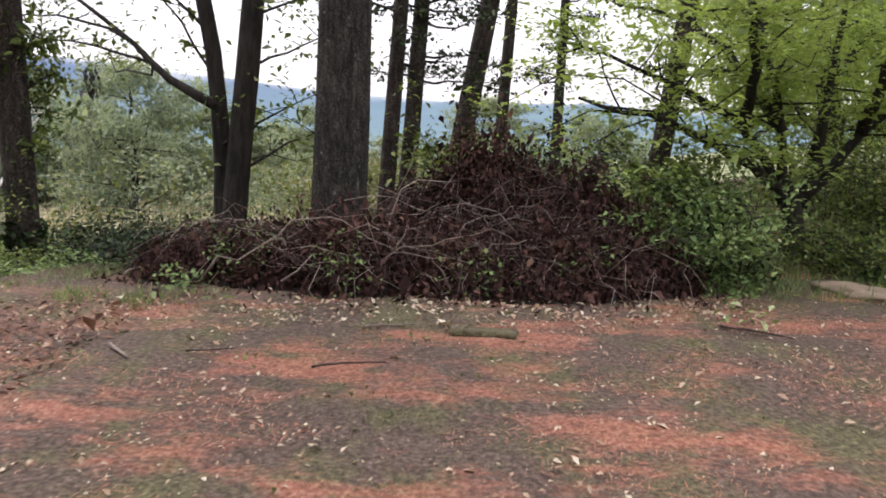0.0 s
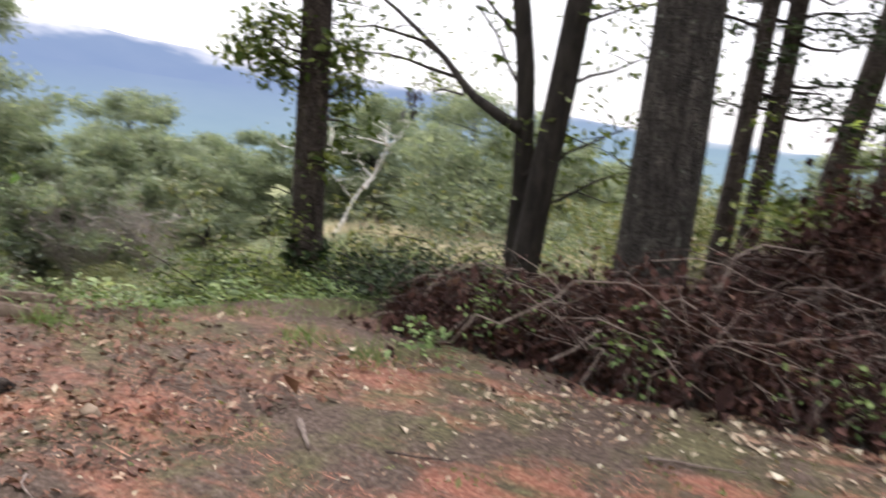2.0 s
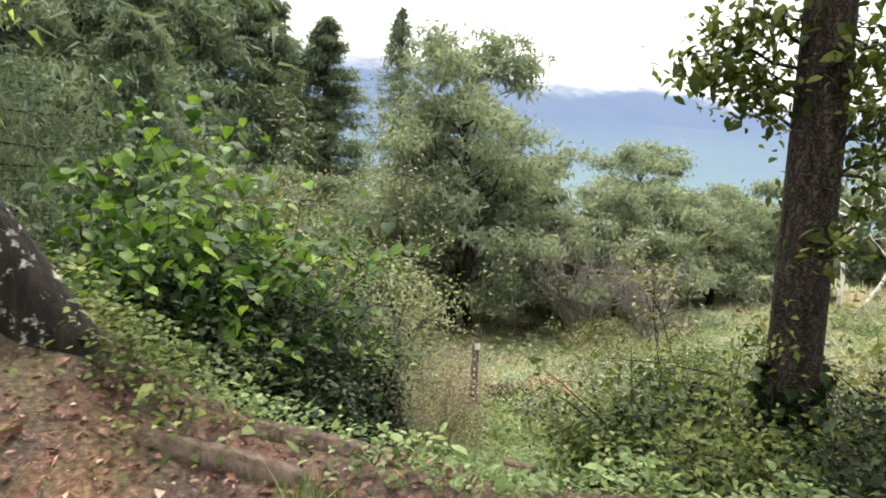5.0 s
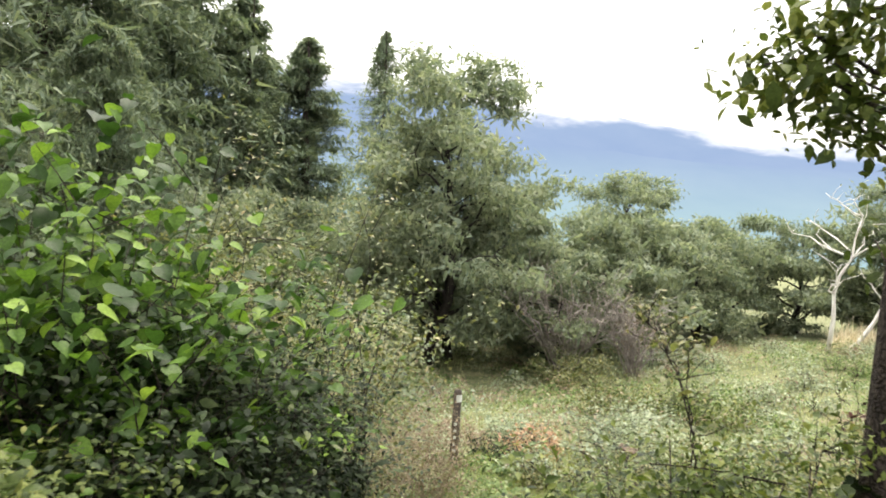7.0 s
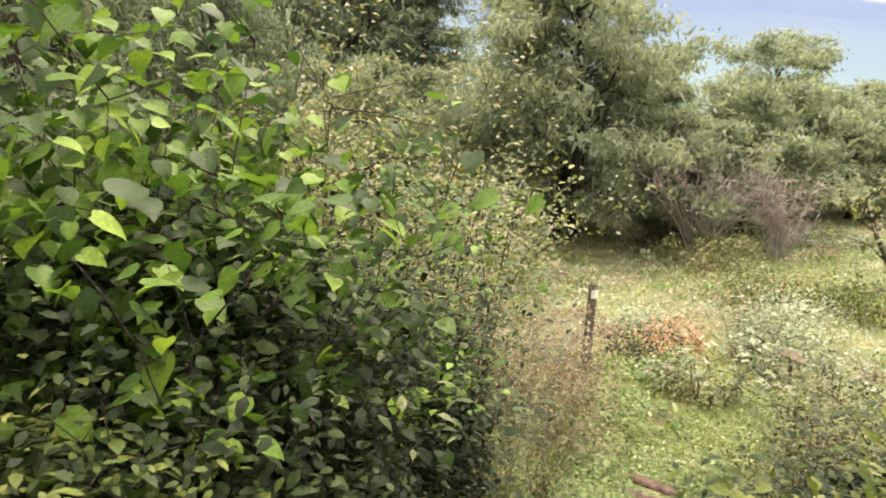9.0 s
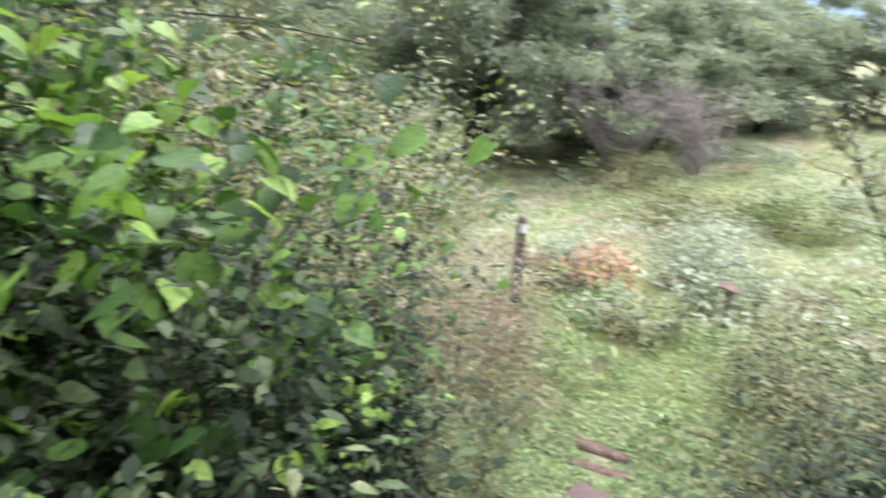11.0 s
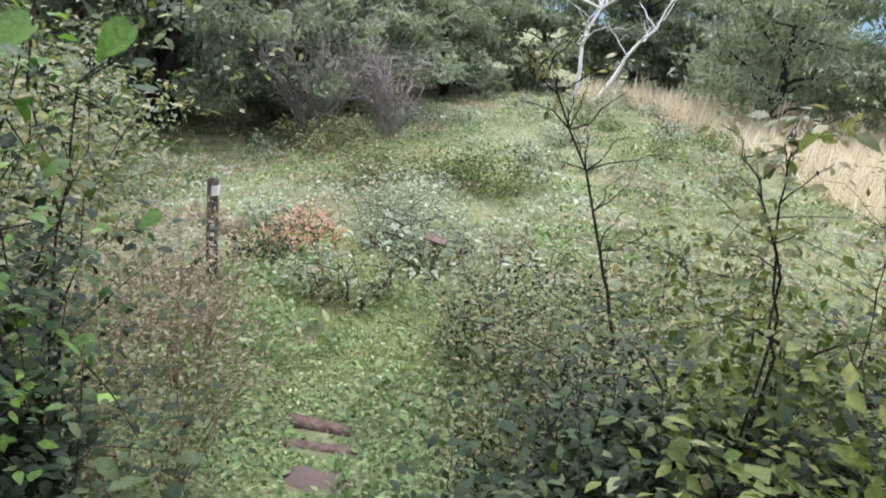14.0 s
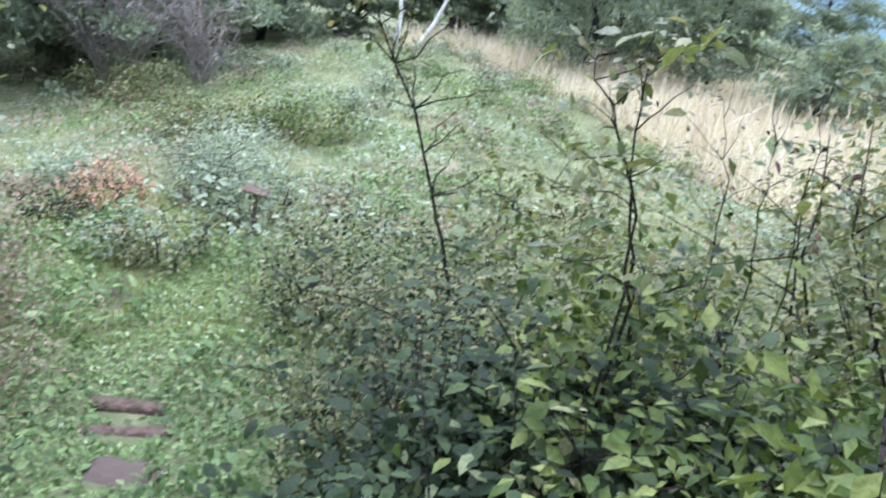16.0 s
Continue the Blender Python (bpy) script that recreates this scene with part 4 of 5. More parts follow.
# ---- the brush pile ----
HEAPS = ((-.05, 7.1, .6, .4, .5), (.5, 7.05, .5, .45, .5), (1.1, 6.95, .6, .46, .5), (1.55, 6.6, .3, .34, .4), (-1.2, 6.4, .28, .8, .5), (.2, 6.1, .3, 1.3, .45), (-.4, 7.8, .4, .4, .5), (-2.3, 6.6, .1, .6, .4), (-2.0, 6.0, .1, .5, .3))


def heap(x, y):
    z = 0
    for cx, cy, hh, sx, sy in HEAPS:
        z = z + hh * np.exp(-((x - cx) / sx) ** 2 - ((y - cy) / sy) ** 2)
    z = z * (1 + .22 * np.sin(4.3 * x + 1.5 * np.sin(3.1 * y)) * np.sin(3.7 * y + 1.2 * np.sin(2.9 * x)))
    return np.maximum(0, z - .06)


def brush_pile():
    rng = np.random.default_rng(51)
    o = np.array([0, 6.5, 0])
    t = thing("brush_pile", o, "large heap of dead brown brushwood and withered leaves", "brush pile")
    gx, gy = np.meshgrid(np.linspace(-3.8, 2.8, 90), np.linspace(4.9, 9.0, 60), indexing="ij")
    hz = heap(gx, gy)
    gz = land(gx, gy) + hz * (.82 + .2 * np.sin(9 * gx + 3 * np.sin(5 * gy)) * np.sin(8 * gy)) - .03
    i, j = np.meshgrid(np.arange(89), np.arange(59), indexing="ij")
    q = np.stack([i * 60 + j, (i + 1) * 60 + j, (i + 1) * 60 + j + 1, i * 60 + j + 1], -1).reshape(-1, 4)
    keep = hz.ravel()[q].max(axis=1) > .02
    part("core", (np.stack([gx, gy, gz], -1).reshape(-1, 3) - o, [q[keep]]), BARK_DARK, t, smooth=True)

    def sample(n, thr):
        out = []
        while sum(map(len, out)) < n:
            p = rng.uniform([-3.8, 4.9], [2.8, 8.8], (n * 3, 2))
            hh = heap(p[:, 0], p[:, 1])
            out.append(p[(hh > thr) & (rng.uniform(size=len(p)) < .35 + hh)])
        return np.concatenate(out)[:n]
    p = sample(52000, .03)
    p[:12000] += rng.normal(0, .17, (12000, 2))
    hh = heap(p[:, 0], p[:, 1])
    z = land(p[:, 0], p[:, 1]) + hh * rng.uniform(.85, 1.02, len(p)) + rng.exponential(.11, len(p)) * (.3 + hh)
    part("dead_leaves", leaves(np.column_stack([p, z]) - o, .05, "curl", .7, rng, drop=1.1), LEAF_DEAD, t)
    for mat, n, r, nm in ((TWIG_DEAD, 380, .0026, "dark_brushwood"), (TWIG_PALE, 330, .0023, "pale_brushwood")):
        geos = []
        for x, y in sample(n, .05):
            z = float(land(x, y) + heap(x, y)) + rng.uniform(-.02, .1)
            a = rng.uniform(0, np.pi)
            ln = rng.uniform(.15, .55)
            e = np.array([np.cos(a), np.sin(a) * .7, 0]) * ln
            a0, b0 = np.array([x, y, 0]) - e, np.array([x, y, 0]) + e
            a0[2] = max(float(land(a0[0], a0[1]) + heap(a0[0], a0[1])), z - .25) + .02
            b0[2] = max(float(land(b0[0], b0[1]) + heap(b0[0], b0[1])), z - .25) + .02
            geos.append(tube(bend(a0 - o, b0 - o, 6, .2, rng.uniform(-.02, .3), rng), np.linspace(r, r * .4, 6) * rng.uniform(.7, 1.8), 4, 0, rng))
        tagged(part(nm, join(*geos), mat, t), kind="stuff")
    for k in range(64):
        x, y = sample(1, .1)[0]
        a = rng.uniform(-1.3, 1.3) + (np.pi if k % 2 else 0)
        e = np.array([np.cos(a), np.sin(a) * .5, 0]) * rng.uniform(.5, 1.0)
        a0, b0 = np.array([x, y, 0]) - e, np.array([x, y, 0]) + e
        for w in (a0, b0):
            w[2] = float(land(w[0], w[1]) + heap(w[0], w[1])) + rng.uniform(.0, .1)
        part("branch", tube(bend(a0 - o, b0 - o, 9, .14, rng.uniform(0, .16), rng), np.linspace(.0065, .0025, 9) * rng.uniform(.6, 1.3), 5, .03, rng), (TWIG_PALE, TWIG_DEAD)[k % 2], t)
    return t


brush_pile()

# ---- bushes of the terrace edge ----
shrub(on_land(2.1, 6.7), .75, .85, 61, 6500, .05, WEED_GREEN, "leafy green shrub beside the brush pile", stems=14, clump=.13, inner=900)
shrub(on_land(1.75, 7.5), .7, 1.0, 62, 2600, .062, LEAF_GREEN, "green shrub under the leaning pine", stems=10, clump=.14, inner=600)
shrub(on_land(.95, 8.6), .75, 1.15, 63, 3000, .06, LEAF_DARK, "dark green shrub behind the brush pile", stems=11, clump=.15, inner=600)
shrub(on_land(-.05, 8.7), .7, 1.35, 64, 2000, .075, LEAF_GREEN, "creeper-grown shrub on top of the brush pile", stems=10, clump=.13)
shrub(on_land(2.9, 9.6), .9, 1.0, 65, 2600, .06, LEAF_GREEN, "green undergrowth round the pine", stems=11, clump=.16)
shrub(on_land(-4.35, 6.95), .8, 1.2, 66, 8000, .048, LEAF_GREEN, "leafy green bush at the foot of the ivy tree", stems=15, clump=.14, inner=1200)
shrub(on_land(-5.0, 7.6), .85, 1.15, 67, 6500, .05, LEAF_GREEN, "light green bush on the slope", stems=12, clump=.15, inner=900)
shrub(on_land(-3.3, 7.3), .85, .7, 68, 7000, .046, LEAF_GREEN, "low green bush under the trees", stems=16, clump=.13, inner=1200)
shrub(on_land(-2.7, 8.9), .9, 1.1, 69, 3000, .06, LEAF_GREEN, "green bush behind the twin tree", stems=12, clump=.17, inner=600)
shrub(on_land(-4.2, 9.6), 1.1, 1.9, 70, 4200, .065, LEAF_OLIVE, "yellow-green bush down the slope", stems=13, clump=.2)
shrub(on_land(-1.2, 9.8), .9, 1.3, 71, 3000, .062, LEAF_OLIVE, "yellowish bush behind the thick pine", stems=12, clump=.18)
shrub(on_land(-6.3, 10.6), 1.3, 1.2, 72, 4200, .07, LEAF_OLIVE, "yellow-green bush below the terrace", stems=13, clump=.22)
shrub(on_land(-3.8, 12.2), 1.5, 2.3, 73, 4200, .08, LEAF_FAR, "grey-green bush below the terrace", stems=13, clump=.25)

shrub(on_land(-2.75, 6.75), .6, .42, 74, 3600, .042, LEAF_DARK, "low dark weeds over the end of the brush pile", stems=16, clump=.12, inner=900)
shrub(on_land(-3.5, 6.35), .5, .38, 75, 2600, .042, LEAF_GREEN, "low green weeds at the terrace edge", stems=14, clump=.12, inner=500)
shrub(on_land(-4.45, 6.75), .5, .7, 76, 4000, .042, LEAF_GREEN, "leafy green bush on the slope's brow", stems=18, clump=.13, inner=700)

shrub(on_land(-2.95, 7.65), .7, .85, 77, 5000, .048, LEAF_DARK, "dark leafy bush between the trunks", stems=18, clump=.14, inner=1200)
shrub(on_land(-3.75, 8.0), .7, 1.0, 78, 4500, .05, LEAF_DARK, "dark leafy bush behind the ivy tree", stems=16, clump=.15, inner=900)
shrub(on_land(3.5, 7.2), .8, .4, 171, 3200, .045, LEAF_GREEN, "low green undergrowth beside the spreading tree", stems=16, clump=.14, inner=500)
shrub(on_land(4.7, 9.8), 1.3, .9, 172, 4500, .06, LEAF_GREEN, "green undergrowth beyond the spreading tree", stems=18, clump=.2, inner=600)
shrub(on_land(6.4, 8.6), 1.3, 1.1, 173, 4500, .06, LEAF_MAPLE, "light green bush at the wood's edge", stems=18, clump=.2, inner=600)
shrub(on_land(5.6, 11.8), 1.5, 1.4, 174, 4500, .07, LEAF_GREEN, "green bush at the wood's edge", stems=18, clump=.25, inner=600)
for gx, gy, gs in ((.15, 5.75, 1), (-.75, 5.7, 2), (.95, 6.1, 3), (-1.6, 5.85, 4)):
    shrub(on_land(gx, gy), .22, .4, 180 + gs, 170, .04, WEED_GREEN, "sprig of fresh green leaves in the brushwood", stems=5, clump=.07, name="green_sprig", cat="weeds", group="green sprigs", stem_r=.004)

# ---- left side of the way down: broad-leaved bush, then finer shrubs ----
BIG = "tall bush with broad bright green leaves beside the way down"
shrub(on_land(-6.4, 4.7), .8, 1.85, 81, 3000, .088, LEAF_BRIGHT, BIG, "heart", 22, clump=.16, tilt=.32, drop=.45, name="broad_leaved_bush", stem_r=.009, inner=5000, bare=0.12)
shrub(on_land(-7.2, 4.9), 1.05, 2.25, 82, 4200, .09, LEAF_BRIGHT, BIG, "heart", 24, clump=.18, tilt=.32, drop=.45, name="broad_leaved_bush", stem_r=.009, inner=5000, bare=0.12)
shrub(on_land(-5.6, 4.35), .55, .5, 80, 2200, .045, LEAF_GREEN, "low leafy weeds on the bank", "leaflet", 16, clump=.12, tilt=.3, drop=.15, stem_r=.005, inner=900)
# skirt of dark leaf colour for the shade under the tall bush
shrub(on_land(-5.7, 4.75), .5, .95, 92, 2600, .055, LEAF_DARK, "undergrowth below the broad-leaved bush, coloured dark for the shade there", "leaflet", 20, clump=.12, tilt=.3, drop=.2, stem_r=.006, inner=2600)
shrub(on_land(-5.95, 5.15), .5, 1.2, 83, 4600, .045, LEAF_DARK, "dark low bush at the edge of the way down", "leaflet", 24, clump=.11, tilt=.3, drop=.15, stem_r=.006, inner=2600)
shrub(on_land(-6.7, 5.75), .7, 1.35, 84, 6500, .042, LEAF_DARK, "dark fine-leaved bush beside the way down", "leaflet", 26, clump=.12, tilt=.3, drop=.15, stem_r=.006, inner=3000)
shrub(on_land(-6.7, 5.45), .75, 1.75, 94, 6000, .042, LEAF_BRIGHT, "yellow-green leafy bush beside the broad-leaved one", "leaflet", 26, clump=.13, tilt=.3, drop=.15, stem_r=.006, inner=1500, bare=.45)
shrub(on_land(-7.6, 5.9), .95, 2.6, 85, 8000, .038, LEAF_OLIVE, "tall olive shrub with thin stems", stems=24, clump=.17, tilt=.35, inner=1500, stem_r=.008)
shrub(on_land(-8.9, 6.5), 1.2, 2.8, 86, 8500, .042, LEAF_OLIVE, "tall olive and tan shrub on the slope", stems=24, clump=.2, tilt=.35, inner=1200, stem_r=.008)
shrub(on_land(-7.5, 6.75), .6, 1.05, 87, 3600, .026, LEAF_OLIVE, "brownish twiggy scrub beside the path", stems=34, clump=.11, bark=TWIG_TAN, stem_r=.005)
shrub(on_land(-8.7, 7.55), .75, 1.15, 88, 3600, .028, WEED_BROWN, "brown dry scrub before the post", stems=36, clump=.13, bark=TWIG_TAN, stem_r=.005)
shrub(on_land(-9.6, 8.2), .6, .8, 93, 2200, .03, WEED_BROWN, "tan dry weeds round the post", stems=26, clump=.13, bark=TWIG_TAN, stem_r=.005)
shrub(on_land(-11, 7.0), 1.5, 2.3, 89, 4600, .075, LEAF_OLIVE, "olive thicket beyond the post", stems=16, clump=.24)
shrub(on_land(-14.5, 7.6), 1.9, 2.6, 90, 4600, .09, LEAF_GREEN, "green thicket at the meadow's edge", stems=16, clump=.3)
shrub(on_land(-18, 10.5), 2.0, 2.4, 91, 4600, .1, LEAF_FAR, "grey-green thicket at the meadow's edge", stems=16, clump=.32)

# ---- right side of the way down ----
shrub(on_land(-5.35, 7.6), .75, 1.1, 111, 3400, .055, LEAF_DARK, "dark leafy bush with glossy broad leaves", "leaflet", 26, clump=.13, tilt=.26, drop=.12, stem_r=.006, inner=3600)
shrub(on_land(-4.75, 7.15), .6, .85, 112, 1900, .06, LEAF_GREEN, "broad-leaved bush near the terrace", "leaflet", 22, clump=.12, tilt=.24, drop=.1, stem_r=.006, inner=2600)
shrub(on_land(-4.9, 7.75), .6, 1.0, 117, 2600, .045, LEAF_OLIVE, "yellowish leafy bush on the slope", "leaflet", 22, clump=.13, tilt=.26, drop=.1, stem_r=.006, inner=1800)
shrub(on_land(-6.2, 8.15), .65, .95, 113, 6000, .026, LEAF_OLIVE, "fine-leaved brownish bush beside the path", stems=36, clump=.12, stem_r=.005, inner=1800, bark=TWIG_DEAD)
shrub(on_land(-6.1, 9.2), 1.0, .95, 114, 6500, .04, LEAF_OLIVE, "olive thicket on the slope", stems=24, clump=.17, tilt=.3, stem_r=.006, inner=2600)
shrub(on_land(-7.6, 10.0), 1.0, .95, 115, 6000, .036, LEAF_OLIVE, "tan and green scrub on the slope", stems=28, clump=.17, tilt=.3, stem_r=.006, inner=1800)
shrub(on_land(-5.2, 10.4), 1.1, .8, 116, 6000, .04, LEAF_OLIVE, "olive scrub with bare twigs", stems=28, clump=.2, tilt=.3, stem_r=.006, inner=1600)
shrub(on_land(-5.9, 7.51), .09, .62, 118, 26, .075, WEED_PALE, "pale-leaved sprig among the dark bushes", "leaflet", 3, clump=.05, tilt=.25, drop=.1, name="pale_sprig", stem_r=.004, bare=.55)
shrub(on_land(-5.42, 8.5), .12, 1.05, 119, 40, .07, LEAF_MAPLE, "sprig of yellow leaves in the bush", "leaflet", 3, clump=.06, tilt=.3, drop=.3, name="yellow_sprig", stem_r=.004, bare=.7)


def sapling(stem, seed, label, leaf=.045, count=160, mat=None, r=.009, twigs=12, reach=.2, bark=None):
    """A thin upright stem through the given places, with twigs on its upper part."""
    rng = np.random.default_rng(seed)
    p = np.array(stem, float)
    foot = np.array(on_land(p[0][0], p[0][1]))
    t = thing("sapling", foot, label, "sapling")
    k = np.linspace(0, len(p), 13)
    p = np.concatenate([[foot - [0, 0, .1]], p]) - foot
    ln = np.stack([np.interp(k, np.arange(len(p)), p[:, a]) for a in range(3)], -1)
    ln[1:-1] += rng.normal(size=(11, 3)) * .008
    part("stem", tube(ln, np.linspace(r, r * .3, 13), 6, 0, rng), bark or BARK_BROWN, t, smooth=True)
    cs = []
    for _ in range(twigs):
        q = ln[rng.integers(6, 13)]
        e = q + rng.normal(size=3) * [reach * .8, reach * .8, .05] + [0, 0, reach * .8]
        br = bend(q, e, 6, .1, .03, rng)
        part("twig", tube(br, np.linspace(r * .42, r * .14, 6), 4, 0, rng), bark or BARK_BROWN, t)
        cs += list(br[2:])
    part("leaves", leaves(clumps(cs, .035, count, rng, .7), leaf, "leaflet", .35, rng, .3, .35), mat or LEAF_OLIVE, t)


sapling([(-6.6, 9.25, -1.31), (-6.68, 9.22, -1.05), (-6.76, 9.17, -.79), (-6.9, 9.09, -.37), (-7.08, 8.98, .01), (-7.2, 8.89, .09)], 122, "dark thin sapling leaning over with sparse yellowish leaves", .042, 420, r=.012, twigs=24, reach=.3)
sapling([(-5.33, 7.66, -.29), (-5.35, 7.65, -.15), (-5.42, 7.63, .17), (-5.43, 7.63, .32)], 121, "thin upright sapling with a few rounded leaves", .042, 110, r=.006, twigs=11, reach=.12)
sapling([(-5.35, 7.65, -.15), (-5.42, 7.63, .12), (-5.51, 7.6, .25), (-5.58, 7.59, .33)], 126, "side shoot of a thin sapling with rounded leaves", .045, 50, r=.005, twigs=7, reach=.1)
sapling([(-7.2, 6.4, -.9), (-7.15, 6.45, -.3), (-7.05, 6.5, .2), (-6.85, 6.7, .42)], 124, "bent thin sapling over the path", .04, 90, LEAF_GREEN, .007, 9, .16)
for q in range(3):
    bx, by = -5.28 + .13 * q, 8.66 + .05 * (q % 2)
    sapling([(bx, by, -.5), (bx - .05, by, -.15), (bx - .14 + .03 * q, by, .12 + .05 * (q % 3))], 127 + q, "bare dark dry stalk with a few withered leaves", .028, 34, LEAF_DEAD, .004, 9, .12, BARK_DARK)

# ---- the meadow ----
shrub(on_land(-11.2, 10.35), .45, .4, 131, 1300, .05, LEAF_DARK, "small dark green bush in the meadow", clump=.1, stems=10)
shrub(on_land(-12.2, 11.4), .6, .36, 132, 700, .07, LEAF_RUST, "rust-red withered ferns in the meadow", stems=14, clump=.12, name="fern_clump", cat="fern")
shrub(on_land(-12.9, 12.3), .6, .34, 133, 600, .07, LEAF_RUST, "rust-red withered ferns beside the track", stems=14, clump=.12, name="fern_clump", cat="fern")
shrub(on_land(-11.6, 12.6), .7, .8, 134, 1800, .055, LEAF_FAR, "grey-green twiggy bush in the meadow", stems=14, clump=.13)
shrub(on_land(-10.3, 11.9), .6, .7, 135, 1700, .05, LEAF_FAR, "grey-green scrub beside the track", stems=12, clump=.13)
shrub(on_land(-20.9, 19.4), 1.4, 1.2, 136, 3600, .08, LEAF_OLIVE, "tan rounded bush before the dark hollow", stems=14, clump=.22)
shrub(on_land(-15.5, 16.0), 1.1, .8, 137, 2000, .08, LEAF_OLIVE, "brownish scrub in the meadow", stems=12, clump=.2)
shrub(on_land(-14.2, 17.5), 1.2, .8, 138, 2200, .08, LEAF_GREEN, "green weeds in the meadow", stems=12, clump=.22)


def dead_shrub(at, radius, height, seed, n, label):
    rng = np.random.default_rng(seed)
    t = thing("dead_shrub", at, label, "shrub")
    geos = []
    for k in range(n):
        a = rng.uniform(0, 2 * np.pi)
        e = np.array([np.cos(a) * radius * rng.uniform(.3, 1), np.sin(a) * radius * rng.uniform(.3, 1), height * rng.uniform(.6, 1)])
        ln = bend((rng.normal() * .1, rng.normal() * .1, -.1), e, 6, .12, .05, rng)
        mine = [tube(ln, np.linspace(.04, .012, 6), 4, 0, rng)]
        for _ in range(14):
            q = ln[rng.integers(2, 6)]
            mine.append(tube(bend(q, q + rng.normal(size=3) * [.45, .45, .3] + [0, 0, .35], 4, .15, 0, rng), np.linspace(.014, .006, 4), 3, 0, rng))
        part("stem", join(*mine), TWIG_GREY, t)
    part("withered_leaves", leaves(rng.normal(size=(600, 3)) * [radius * .5, radius * .5, height * .22] + [0, 0, height * .62], .06, "curl", .8, rng), WEED_BROWN, t)


dead_shrub(on_land(-23.6, 20.8), 2.3, 3.6, 141, 34, "large bare grey-purple dead shrub")
dead_shrub(on_land(-22.0, 22.5), 1.15, 2.4, 142, 22, "smaller bare grey dead shrub")


def lumpy(x, y, k=1.0):
    return np.sin(1.7 * k * x + 2 * np.sin(.9 * k * y)) * np.sin(1.3 * k * y - 1.1 * np.sin(1.2 * k * x))


# weed clumps over the meadow, of a few kinds
WR = np.random.default_rng(303)
KINDS = [shrub(on_land(-13.6, 14.6), .55, .45, 151, 900, .07, WEED_PALE, "clump of pale grey-green meadow weeds", stems=9, clump=.13, group="meadow weed clumps", name="weed_clump", cat="weeds"),
         shrub(on_land(-10.6, 13.6), .5, .4, 152, 800, .06, WEED_BROWN, "clump of brown dry meadow weeds", stems=10, clump=.12, group="meadow weed clumps", name="weed_clump", cat="weeds"),
         shrub(on_land(-9.2, 12.6), .55, .5, 153, 900, .06, WEED_GREEN, "clump of fresh green meadow weeds", stems=9, clump=.13, group="meadow weed clumps", name="weed_clump", cat="weeds"),
         shrub(on_land(-9.4, 9.9), .45, .5, 154, 800, .05, LEAF_OLIVE, "clump of olive weeds beside the track", stems=10, clump=.11, group="meadow weed clumps", name="weed_clump", cat="weeds")]
for k in range(64):
    s, u = 7.5 + 24 * WR.uniform() ** 1.3, WR.uniform(-9, 14)
    if abs(u - 1.2 - .1 * s) < .9 and s < 12:
        continue
    x, y = -4 - .75 * s + .66 * u, 5 + .66 * s + .75 * u
    kind = 0 if lumpy(x, y, .4) > .25 else 2 if lumpy(x, y, .4) < -.35 else int(WR.integers(0, 4))
    copy_thing(KINDS[kind], scaled(x, y, WR.uniform(.6, 1.5), WR.uniform(0, 360)))


def scatter(n, s0, s1, u0, u1, rng, where=None):
    s, u = rng.uniform(s0, s1, n), rng.uniform(u0, u1, n)
    x, y = -4 - .75 * s + .66 * u, 5 + .66 * s + .75 * u
    if where is not None:
        k = where(x, y, s, u)
        x, y = x[k], y[k]
    return x, y


def blades(name, x, y, size, mat, label, rng, tilt=.35, category="grass", shape="needle", drop=-1.25, up=0.0, spread=.35):
    z = land(x, y) + up
    ob = part(name, leaves(np.column_stack([x, y, z]), size, shape, tilt, rng, spread, drop), mat)
    return tagged(ob, label, category, kind="stuff")


R2 = np.random.default_rng(61)


def off_steps(x, y):
    """Clear of the worn middle of the steps."""
    return (np.hypot(x + 7.74, y - 8.1) > .15) & (np.hypot(x + 7.5, y - 7.9) > .16) & (np.hypot(x + 7.15, y - 7.55) > .13)


x, y = scatter(130000, 1.0, 34, -10, 22, R2, lambda x, y, s, u: (R2.uniform(size=len(s)) < np.clip(9 / (s + 4), .12, 1)) & ((s > 8.5) | (abs(u - .5) > 2)))
blades("meadow_grass", x, y, .17, GRASS_GREEN, "yellow-green meadow grass on the slope", R2, .5)
x, y = scatter(110000, 9, 36, 8, 30, R2, lambda x, y, s, u: .8 * lumpy(x, y, .25) + (u - 10.6) / 2.2 > .0)
blades("dry_grass", x, y, .5, GRASS_TAN, "pale tan dry grass on the upper meadow", R2, .45)
x, y = scatter(84000, .3, 9.0, -2.2, 3.2, R2, lambda x, y, s, u: (lumpy(x, y, 1.4) > -.7) & off_steps(x, y))
blades("ground_creeper", x, y, .034, WEED_GREEN, "low green creeper leaves covering the path", R2, .4, "weeds", "blade", 0, .03)
x, y = scatter(16000, .3, 8, -2.0, 3.0, R2, lambda x, y, s, u: (lumpy(x + 1, y, 1.1) > .1) & off_steps(x, y))
blades("path_grass", *scatter(26000, 5.6, 11.5, -1.4, 1.4, R2, lambda x, y, s, u: off_steps(x, y) & (abs(u) < 1.3)), .07, GRASS_PATH, "short yellow-green grass on the path", R2, .5)
blades("path_weeds", x, y, .05, WEED_GREEN, "taller green weeds beside the path", R2, .45, "weeds", "leaflet", 0, .08)
